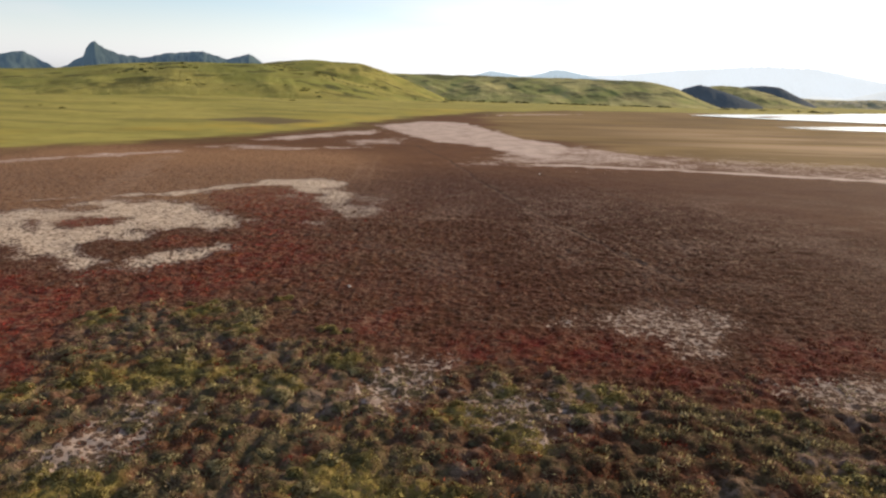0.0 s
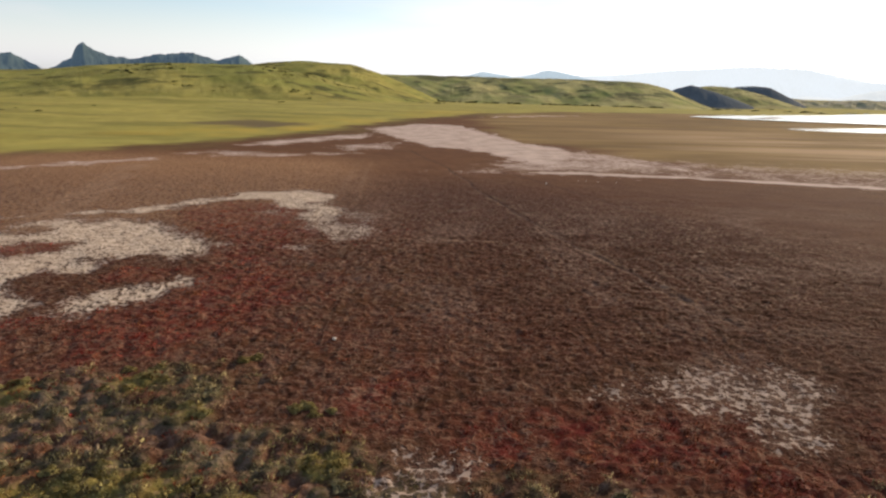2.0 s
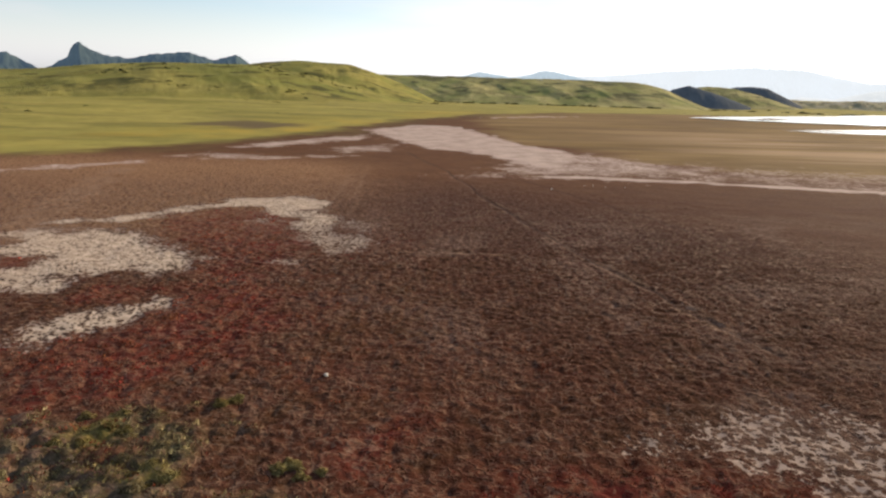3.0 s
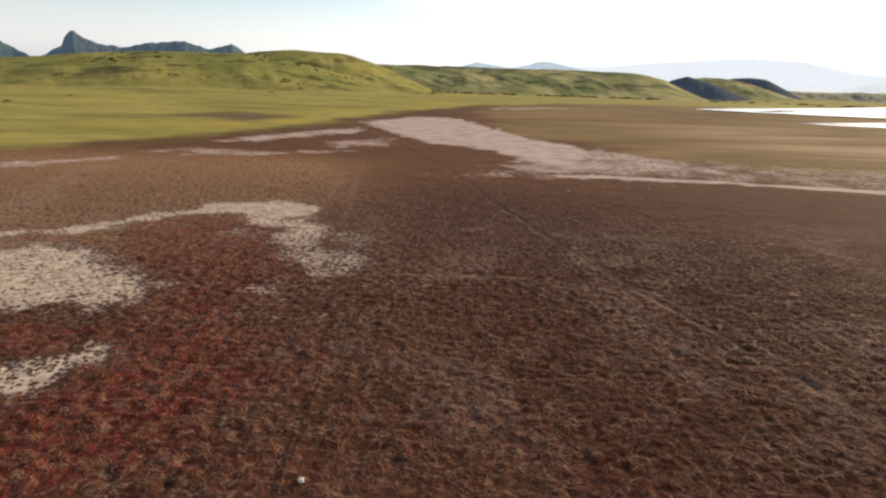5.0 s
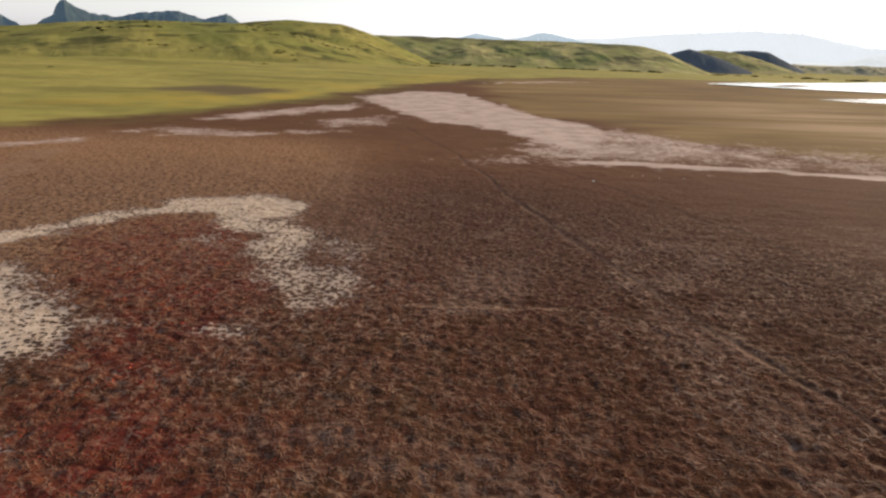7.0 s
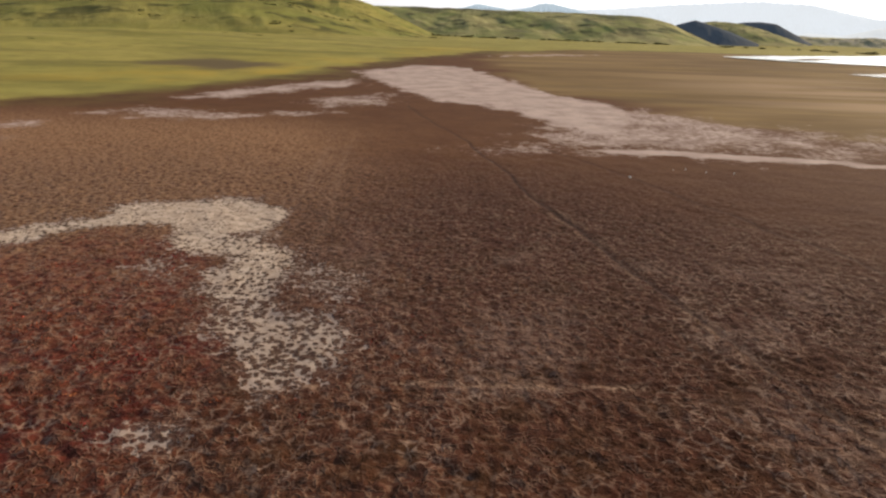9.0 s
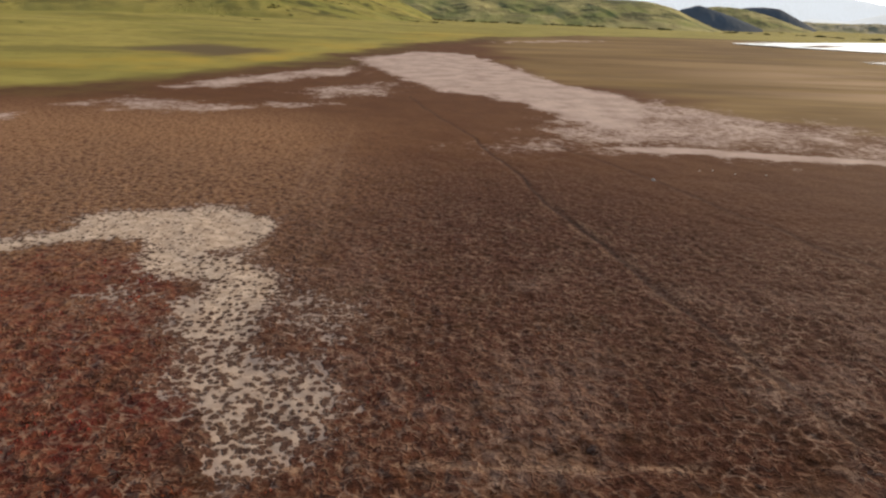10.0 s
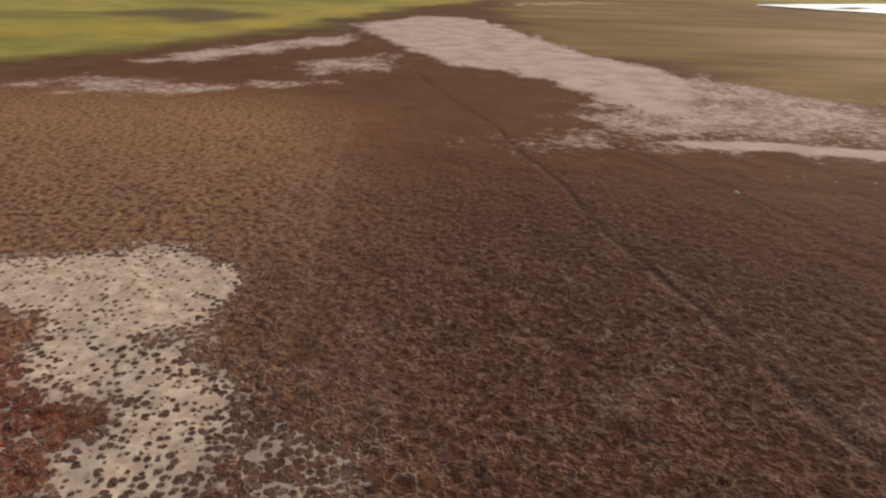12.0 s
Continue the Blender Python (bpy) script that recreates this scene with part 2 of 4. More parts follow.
WATER_NEAR = [(81, 175), (95, 180), (110, 186), (190, 190), (200, 165), (112, 168), (97, 166), (85, 170)]


def patches(x, y, rows, seed):
    """0 to 1: how firmly a ground point lies on one of the patches."""
    total = np.zeros(x.shape)
    wobble = fbm(x * 0.55, y * 0.55, seed, 4) - 0.5
    for poly, strength, rag in rows:
        xs, ys = [p[0] for p in poly], [p[1] for p in poly]
        near = (x > min(xs) - 6) & (x < max(xs) + 6) & (y > min(ys) - 6) & (y < max(ys) + 6)
        if near.any():
            d = inside(x[near], y[near], poly) + wobble[near] * 2.8 * rag
            total[near] = np.maximum(total[near], strength * smooth(-1.0 * rag, 1.0 * rag, d))
    return total


def zones(x, y):
    """The cover of the ground: shares of salt, red, green, gold, meadow and mud."""
    salt = np.clip(patches(x, y, SALT, 11) - patches(x, y, SALT_GAPS, 13), 0, 1)
    far_salt = patches(x, y, FAR_SALT, 12)
    # scattered thin salt between the grass east of the track
    thin = smooth(0.56, 0.75, fbm(x * 0.16, y * 0.3, 77, 4)) * smooth(6, 11, x) * smooth(26, 36, y) * (1 - smooth(54, 72, y)) * 0.6
    thin = np.maximum(thin, 0.55 * smooth(0.58, 0.74, fbm(x * 0.3, y * 0.35, 79, 3)) * smooth(34, 40, y) * (1 - smooth(60, 68, y)) * smooth(-5, -1, x))
    red = patches(x, y, RED, 21)
    green = smooth(-0.9, 1.0, inside(x, y, GREEN_EDGE) + (fbm(x * 0.4, y * 0.4, 31) - 0.5) * 6)
    # pale bare ground between the green cushions
    thin = np.maximum(thin, green * smooth(0.52, 0.68, fbm(x * 0.38, y * 0.45, 81, 4)) * (0.45 + 0.5 * smooth(-4, 2, x)))
    gold = np.zeros(x.shape)
    for gx, gy, gr in GOLD:
        gold = np.maximum(gold, smooth(1.15, 0.5, np.hypot(x - gx, (y - gy) * 1.1) / gr + (fbm(x * 1.3, y * 1.3, 41, 3) - 0.5) * 1.4))
    meadow = smooth(-3, 3, inside(x, y, MEADOW_EDGE) + (fbm(x * 0.12, y * 0.12, 51) - 0.5) * 14)
    # bare mud of the lake bed beyond the salt sheet
    bed_edge = [(8, 166), (12, 139), (17, 121), (24, 108), (27, 97), (38, 89), (80, 78), (300, 20), (900, 100), (900, 420), (200, 330), (92, 285), (46, 262), (14, 224)]
    mud = smooth(-4, 4, inside(x, y, bed_edge) + (fbm(x * 0.07, y * 0.2, 61) - 0.5) * 14)
    return dict(salt=salt, far_salt=far_salt, thin=thin, red=red, green=green, gold=gold, meadow=meadow, mud=mud * (1 - meadow))


def height(x, y):
    """The lie of the land without the hills."""
    r = np.hypot(x, y)
    z = -0.026 * np.maximum(0, np.sqrt((r - 262) ** 2 + 60 ** 2) * 0.5 + (r - 262) * 0.5 - 12) * smooth(5200, 1300, r) ** 0.15
    z = np.maximum(z, -33 - 0.0 * r)
    far = 1 - smooth(60, 140, r)
    z = z + ((fbm(x * 0.09, y * 0.09, 3) - 0.5) * 0.24 + (fbm(x * 0.9, y * 0.9, 5, 3) - 0.5) * 0.10) * far
    west = smooth(0, 160, inside(x, y, MEADOW_EDGE)) * smooth(60, -160, x)
    z = z + west * (2.4 + 2.5 * (fbm(x * 0.012, y * 0.012, 8) - 0.5) + 3.6 * (fbm(x * 0.016 + y * 0.006, y * 0.04, 18, 5) - 0.5))
    for line, wide, deep in ((TRACK, 0.13, 0.02), (TRACK_EAST, 0.12, 0.01)):
        z = z - deep * np.exp(-(along(x + 0.5 * (vnoise(x * 0.4, y * 0.4, 6) - 0.5), y, line) / wide) ** 2)
    return z


def cushions(x, y, size, seed):
    """Rounded cushions packed side by side: 1 on top, 0 in the seams."""
    u, v = x / size, y / size
    u, v = u + 0.5 * (vnoise(x * 1.1, y * 1.1, seed + 1) - 0.5), v + 0.5 * (vnoise(x * 1.1, y * 1.1, seed + 2) - 0.5)
    i, j = np.floor(u), np.floor(v)
    best = np.zeros(x.shape)
    for di in (-1, 0, 1):
        for dj in (-1, 0, 1):
            a, b = i + di, j + dj
            cx, cy = a + 0.15 + 0.7 * hash2(a, b, seed), b + 0.15 + 0.7 * hash2(a, b, seed + 7)
            r = 0.40 + 0.28 * hash2(a, b, seed + 13)
            d2 = ((u - cx) ** 2 + (v - cy) ** 2) / r ** 2
            best = np.maximum(best, np.sqrt(np.maximum(0, 1 - d2)) * (0.6 + 0.4 * hash2(a, b, seed + 19)))
    return best


def relief(x, y, q):
    """Height of the plant mat over the ground, and its cushions."""
    near = smooth(26, 18, np.abs(x - 2)) * smooth(9, 17, y) * smooth(90, 64, y + 0.35 * np.clip(x - 6, 0, 20)) * (1 - 0.55 * smooth(46, 62, y))
    bed = np.clip(1 - 1.15 * q["salt"], 0.12, 1) * (1 - np.clip(2 * q["far_salt"], 0, 0.85))
    small, large = cushions(x, y, 0.46, 301), cushions(x, y, 0.7, 401)
    lump = np.where(q["green"] > 0.5, 0.5 * small + 0.7 * large, 0.8 * small + 0.2 * large)
    worn = 1 - 0.8 * np.exp(-(along(x, y, TRACK) / 0.13) ** 2) - 0.4 * np.exp(-(along(x, y, TRACK_EAST) / 0.12) ** 2)
    billow = np.abs(2 * fbm(x * 2.6, y * 2.6, 501, 2) - 1)
    tall = lump * (0.078 + 0.15 * q["green"] + 0.02 * q["red"]) + 0.045 * np.minimum(billow * 2, 1)
    return (tall * bed * worn - 0.075) * near, lump


# ---------------------------------------------------------------- materials
def shader(name, rough=0.9):
    m = bpy.data.materials.new(name)
    m.use_nodes = True
    m.node_tree.nodes["Principled BSDF"].inputs["Roughness"].default_value = rough
    m.node_tree.nodes["Principled BSDF"].inputs["Specular IOR Level"].default_value = 0.06
    return m, m.node_tree.nodes, m.node_tree.links, m.node_tree.nodes["Principled BSDF"]


class Nodes:
    """Short forms for the nodes of one material."""

    def __init__(self, name, rough=0.9):
        self.m, self.n, self.l, self.p = shader(name, rough)
        self.pos = self.n.new("ShaderNodeNewGeometry").outputs["Position"]

    def scaled(self, sx, sy, sz):
        v = self.n.new("ShaderNodeVectorMath")
        v.operation = "MULTIPLY"
        self.l.new(self.pos, v.inputs[0])
        v.inputs[1].default_value = (sx, sy, sz)
        return v.outputs[0]

    def noise(self, scale, detail=4, rough=0.55, vec=None):
        t = self.n.new("ShaderNodeTexNoise")
        t.inputs["Scale"].default_value, t.inputs["Detail"].default_value, t.inputs["Roughness"].default_value = scale, detail, rough
        self.l.new(vec or self.pos, t.inputs["Vector"])
        return t.outputs["Fac"]

    def cells(self, scale, feature="F1", vec=None):
        t = self.n.new("ShaderNodeTexVoronoi")
        t.feature = feature
        t.inputs["Scale"].default_value = scale
        self.l.new(vec or self.pos, t.inputs["Vector"])
        return t.outputs["Distance"]

    def attr(self, name, out="Fac"):
        a = self.n.new("ShaderNodeAttribute")
        a.attribute_name = name
        return a.outputs[out]

    def math(self, op, a, b=0.5, clamp=False):
        t = self.n.new("ShaderNodeMath")
        t.operation, t.use_clamp = op, clamp
        for i, v in enumerate((a, b)):
            if isinstance(v, (int, float)):
                t.inputs[i].default_value = v
            else:
                self.l.new(v, t.inputs[i])
        return t.outputs[0]

    def ramp(self, fac, lo, hi):
        t = self.n.new("ShaderNodeMapRange")
        t.interpolation_type = "SMOOTHSTEP"
        t.inputs["From Min"].default_value, t.inputs["From Max"].default_value = lo, hi
        self.l.new(fac, t.inputs["Value"])
        return t.outputs["Result"]

    def mix(self, fac, a, b, blend="MIX"):
        t = self.n.new("ShaderNodeMix")
        t.data_type, t.blend_type = "RGBA", blend
        for sock, v in ((t.inputs["Factor"], fac), (t.inputs[6], a), (t.inputs[7], b)):
            if isinstance(v, (int, float)):
                sock.default_value = v
            elif isinstance(v, tuple):
                sock.default_value = (*v, 1)
            else:
                self.l.new(v, sock)
        return t.outputs[2]

    def colour(self, c):
        self.l.new(c, self.p.inputs["Base Color"])

    def bump(self, h, strength, dist):
        b = self.n.new("ShaderNodeBump")
        b.inputs["Strength"].default_value, b.inputs["Distance"].default_value = strength, dist
        self.l.new(h, b.inputs["Height"])
        self.l.new(b.outputs[0], self.p.inputs["Normal"])


def ground_material():
    k = Nodes("marsh_ground", 0.95)
    big, mid, fine = k.noise(0.07, 4), k.noise(0.9, 5), k.noise(7, 5, 0.65)
    # a wavering copy of the plan, so that clumps and seams are not round
    wobble = k.n.new("ShaderNodeTexNoise")
    wobble.inputs["Scale"].default_value, wobble.inputs["Detail"].default_value = 2.6, 3
    k.l.new(k.pos, wobble.inputs["Vector"])
    shifted, flat = k.n.new("ShaderNodeVectorMath"), k.n.new("ShaderNodeVectorMath")
    shifted.operation, flat.operation = "MULTIPLY_ADD", "MULTIPLY"
    k.l.new(wobble.outputs["Color"], shifted.inputs[0])
    shifted.inputs[1].default_value = (0.5, 0.5, 0.0)
    k.l.new(k.pos, shifted.inputs[2])
    k.l.new(shifted.outputs[0], flat.inputs[0])
    flat.inputs[1].default_value = (1, 1, 0.1)
    # matted sward: brown, olive and reddish drifts, pale curled stems, hollows with painted-in shade
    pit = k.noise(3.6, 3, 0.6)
    curl = k.ramp(k.math("ABSOLUTE", k.math("SUBTRACT", k.noise(2.7, 2, 0.5), 0.5)), 0.05, 0.0)
    curl = k.math("MULTIPLY", curl, k.ramp(k.noise(0.9, 3), 0.32, 0.6))
    drift = k.noise(0.55, 4, 0.6)
    c = k.mix(k.ramp(drift, 0.38, 0.62), (0.088, 0.031, 0.0165), (0.086, 0.038, 0.0165))
    c = k.mix(k.ramp(mid, 0.38, 0.68), c, (0.107, 0.042, 0.025))
    c = k.mix(k.math("MULTIPLY", k.ramp(big, 0.42, 0.68), 0.4), c, (0.088, 0.038, 0.023))
    smooth_bed = k.mix(k.ramp(k.noise(0.3, 4, 0.6), 0.35, 0.65), (0.138, 0.060, 0.027), (0.166, 0.077, 0.034))
    c = k.mix(k.math("MULTIPLY", k.attr("plain"), 0.9), c, smooth_bed)
    c = k.mix(k.math("MULTIPLY", k.attr("west"), k.math("MULTIPLY", k.ramp(k.noise(3.6, 4, 0.6), 0.33, 0.61), 0.85)), c, (0.44, 0.245, 0.125))
    scarlet = k.mix(k.ramp(k.noise(0.9, 4, 0.6), 0.4, 0.64), (0.155, 0.023, 0.018), (0.18, 0.058, 0.030))
    c = k.mix(k.math("MULTIPLY", k.attr("red"), k.ramp(k.noise(1.1, 5, 0.65), 0.28, 0.48)), c, scarlet)
    leafy = k.mix(k.ramp(k.noise(0.8, 4, 0.6), 0.42, 0.58), (0.088, 0.076, 0.038), (0.122, 0.055, 0.031))
    leafy = k.mix(k.ramp(mid, 0.5, 0.7), leafy, (0.160, 0.132, 0.068))
    leafy = k.mix(k.attr("gold"), leafy, (0.232, 0.184, 0.052))
    c = k.mix(k.math("MULTIPLY", k.attr("green"), 0.92), c, leafy)
    # the shade in the hollows, mixed into the base colour
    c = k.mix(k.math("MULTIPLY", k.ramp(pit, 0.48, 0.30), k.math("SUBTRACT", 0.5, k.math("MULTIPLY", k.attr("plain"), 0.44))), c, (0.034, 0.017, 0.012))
    c = k.mix(k.math("MULTIPLY", curl, k.math("SUBTRACT", 0.42, k.math("MULTIPLY", k.attr("plain"), 0.34))), c, (0.25, 0.155, 0.10))
    # pale dry tips, and gaps darkened by shade put into the colour, a hand across
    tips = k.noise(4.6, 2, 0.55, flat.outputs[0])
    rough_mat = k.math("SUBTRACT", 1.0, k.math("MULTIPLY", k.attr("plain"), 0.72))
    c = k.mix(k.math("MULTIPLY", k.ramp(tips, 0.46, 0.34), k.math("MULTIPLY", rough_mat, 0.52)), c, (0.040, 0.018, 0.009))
    c = k.mix(k.math("MULTIPLY", k.ramp(tips, 0.54, 0.68), k.math("MULTIPLY", rough_mat, 0.55)), c, (0.27, 0.165, 0.105))
    # shade of the backlit mat, multiplied into the colour towards the sun's side
    c = k.mix(k.math("MULTIPLY", k.attr("sunward_shade"), 0.7), c, k.mix(1.0, c, (0.57, 0.42, 0.35), "MULTIPLY"))
    c = k.mix(k.math("MULTIPLY", k.attr("faded"), 0.16), c, k.mix(k.ramp(tips, 0.4, 0.62), (0.045, 0.027, 0.022), (0.20, 0.128, 0.105)))
    # net of pale stems and salt dust in the seams round the clumps
    net = k.ramp(k.math("ADD", k.cells(2.7, "DISTANCE_TO_EDGE", flat.outputs[0]), k.math("MULTIPLY", fine, 0.12)), 0.16, 0.06)
    net = k.math("MULTIPLY", net, k.ramp(k.noise(0.5, 4, 0.65), 0.34, 0.58))
    net = k.math("MULTIPLY", net, k.math("MULTIPLY", k.math("SUBTRACT", k.attr("seams"), k.math("MULTIPLY", k.attr("plain"), 0.8), True), 0.9))
    net = k.math("MULTIPLY", net, k.ramp(k.noise(2.1, 3, 0.6), 0.36, 0.60))
    c = k.mix(net, c, (0.31, 0.205, 0.145))
    # salt crust between plant clumps, which stand the closer the thinner it is
    amount = k.math("ADD", k.attr("salt"), k.math("MULTIPLY", k.math("SUBTRACT", k.noise(0.8, 4, 0.6), 0.5), 0.75))
    dust = k.math("MULTIPLY", k.ramp(amount, 0.15, 0.7), 0.4)
    c = k.mix(dust, c, (0.30, 0.205, 0.15))
    cell = k.n.new("ShaderNodeTexVoronoi")
    cell.inputs["Scale"].default_value = 5.6
    k.l.new(k.scaled(1, 1, 0.1), cell.inputs["Vector"])
    chance = k.n.new("ShaderNodeSeparateColor")
    k.l.new(cell.outputs["Color"], chance.inputs[0])
    reach = k.math("ADD", k.math("SUBTRACT", 0.98, k.math("MULTIPLY", amount, 0.92)), k.math("MULTIPLY", k.math("SUBTRACT", chance.outputs[0], 0.5), 0.42))
    reach = k.math("ADD", reach, k.math("MULTIPLY", k.math("SUBTRACT", fine, 0.5), 0.75))
    crust = k.math("MULTIPLY", k.ramp(k.math("SUBTRACT", cell.outputs["Distance"], reach), -0.10, 0.10), k.ramp(k.attr("salt"), 0.03, 0.22))
    white = k.mix(k.ramp(k.noise(2.2, 5, 0.6), 0.35, 0.7), (0.50, 0.37, 0.265), (0.74, 0.585, 0.44))
    white = k.mix(k.ramp(k.attr("salt"), 0.66, 0.35), white, (0.42, 0.315, 0.25))
    white = k.mix(k.math("MULTIPLY", k.ramp(k.noise(5.5, 5, 0.7), 0.5, 0.66), 0.5), white, (0.30, 0.21, 0.155))
    c = k.mix(k.math("MULTIPLY", k.ramp(k.attr("salt"), 0.3, 0.7), 0.75), c, (0.062, 0.034, 0.024))
    c = k.mix(crust, c, white)
    thin = k.math("MULTIPLY", k.attr("thin"), k.math("MULTIPLY", k.ramp(k.noise(3.4, 5, 0.7), 0.40, 0.64), 0.8))
    c = k.mix(thin, c, (0.30, 0.20, 0.15))
    # lake bed: streaked mud, sandy shoals, pinkish salt sheet
    streak = k.noise(1.0, 6, 0.62, k.scaled(0.022, 0.075, 0.1))
    bed = k.mix(k.ramp(streak, 0.34, 0.68), (0.17, 0.100, 0.036), (0.31, 0.20, 0.075))
    bed = k.mix(k.math("MULTIPLY", k.ramp(k.noise(1.0, 6, 0.65, k.scaled(0.02, 0.12, 0.2)), 0.50, 0.70), 0.5), bed, (0.120, 0.074, 0.036))
    shoal = k.math("MULTIPLY", k.ramp(k.noise(1.0, 6, 0.6, k.scaled(0.018, 0.10, 0.1)), 0.36, 0.62), k.math("ADD", k.math("MULTIPLY", k.attr("sand"), 0.75), 0.12))
    bed = k.mix(shoal, bed, (0.50, 0.335, 0.19))
    c = k.mix(k.attr("mud"), c, bed)
    grain = k.math("ADD", k.math("MULTIPLY", k.math("SUBTRACT", k.noise(1.7, 5, 0.72), 0.5), 1.9), k.math("MULTIPLY", k.math("SUBTRACT", k.noise(0.32, 4, 0.6), 0.5), 1.0))
    sheet = k.math("ADD", k.attr("far_salt"), k.math("MULTIPLY", grain, k.ramp(k.attr("far_salt"), 1.35, 0.6)))
    pinkish = k.mix(k.ramp(k.noise(0.35, 5), 0.3, 0.7), (0.47, 0.345, 0.28), (0.66, 0.51, 0.42))
    c = k.mix(k.math("MULTIPLY", k.ramp(sheet, 0.16, 0.86), k.ramp(k.attr("far_salt"), 0.02, 0.15)), c, pinkish)
    # meadow
    blade = k.mix(k.ramp(k.noise(0.04, 5, 0.6), 0.35, 0.65), (0.33, 0.295, 0.07), (0.45, 0.37, 0.095))
    blade = k.mix(k.math("MULTIPLY", k.ramp(k.noise(0.22, 5, 0.65), 0.45, 0.7), 0.6), blade, (0.25, 0.215, 0.055))
    blade = k.mix(k.math("MULTIPLY", k.ramp(k.noise(1, 6, 0.65, k.scaled(0.03, 0.07, 0.1)), 0.46, 0.64), 0.75), blade, (0.21, 0.185, 0.05))
    blade = k.mix(k.math("MULTIPLY", k.ramp(k.noise(0.6, 4, 0.7), 0.62, 0.72), 0.7), blade, (0.13, 0.115, 0.035))
    blade = k.mix(k.math("MULTIPLY", k.attr("rim"), k.math("MULTIPLY", k.ramp(k.noise(0.12, 5, 0.65), 0.3, 0.6), 0.85)), blade, (0.50, 0.35, 0.06))
    blade = k.mix(k.attr("bare"), blade, (0.17, 0.125, 0.06))
    c = k.mix(k.attr("meadow"), c, blade)
    c = k.mix(k.attr("dark"), c, k.mix(k.ramp(k.noise(0.25, 5, 0.7), 0.4, 0.6), (0.095, 0.055, 0.026), (0.165, 0.125, 0.042)))
    worn = k.math("MULTIPLY", k.attr("worn"), k.ramp(k.noise(1.3, 4), 0.15, 0.45))
    c = k.mix(worn, c, (0.04, 0.026, 0.022))
    c = k.mix(k.math("MULTIPLY", k.attr("trodden"), k.ramp(fine, 0.4, 0.55)), c, (0.36, 0.23, 0.15))
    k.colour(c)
    lump = k.math("ADD", k.math("MULTIPLY", pit, 1.1), k.math("MULTIPLY", curl, 0.3))
    lump = k.math("ADD", lump, k.math("ADD", k.math("MULTIPLY", fine, 0.4), k.math("MULTIPLY", k.noise(24, 3, 0.6), 0.15)))
    lump = k.math("MULTIPLY", lump, k.math("SUBTRACT", 1.0, k.math("MULTIPLY", k.math("MAXIMUM", crust, k.attr("plain")), 0.93)))
    k.bump(lump, 0.9, 0.09)
    return k.m


def plant_material(name, glow=0.14, each=False):
    """Leaves and stems in the colour that each plant carries."""
    k = Nodes(name, 0.75)
    tone = k.mix(k.ramp(k.noise(9, 3), 0.3, 0.7), k.attr("tint", "Color"), k.mix(0.2, k.attr("tint", "Color"), (0.02, 0.012, 0.008)))
    if each:
        shade = k.n.new("ShaderNodeObjectInfo").outputs["Random"]
        tone = k.mix(shade, k.mix(1.0, tone, (0.62, 0.60, 0.58), "MULTIPLY"), k.mix(0.28, tone, (0.72, 0.64, 0.30)))
    k.colour(tone)
    tr = k.n.new("ShaderNodeBsdfTranslucent")
    k.l.new(tone, tr.inputs["Color"])
    ms = k.n.new("ShaderNodeMixShader")
    ms.inputs[0].default_value = glow
    k.l.new(k.p.outputs[0], ms.inputs[1])
    k.l.new(tr.outputs[0], ms.inputs[2])
    k.l.new(ms.outputs[0], k.n["Material Output"].inputs["Surface"])
    return k.m


def hill_material(name, dry, lush, bare, shrub):
    k = Nodes(name, 0.95)
    c = k.mix(k.ramp(k.noise(0.012, 5, 0.6), 0.38, 0.62), lush, dry)
    c = k.mix(k.math("MULTIPLY", k.ramp(k.noise(0.04, 6, 0.65, k.scaled(0.8, 0.5, 3)), 0.46, 0.66), 0.85), c, bare)
    c = k.mix(k.math("MULTIPLY", k.ramp(k.noise(0.13, 5, 0.7, k.scaled(0.8, 0.4, 1)), 0.60, 0.68), 0.6), c, shrub)
    c = k.mix(k.attr("scrub"), c, shrub)
    k.colour(c)
    k.bump(k.noise(0.3, 6, 0.7), 0.8, 1.5)
    return k.m


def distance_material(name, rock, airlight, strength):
    """Hills and mountains kilometres off; their surface emits a little light in place of haze."""
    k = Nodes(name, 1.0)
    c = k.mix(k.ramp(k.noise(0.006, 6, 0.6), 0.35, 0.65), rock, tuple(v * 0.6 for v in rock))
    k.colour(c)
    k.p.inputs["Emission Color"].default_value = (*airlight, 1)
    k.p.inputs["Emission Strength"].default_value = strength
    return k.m


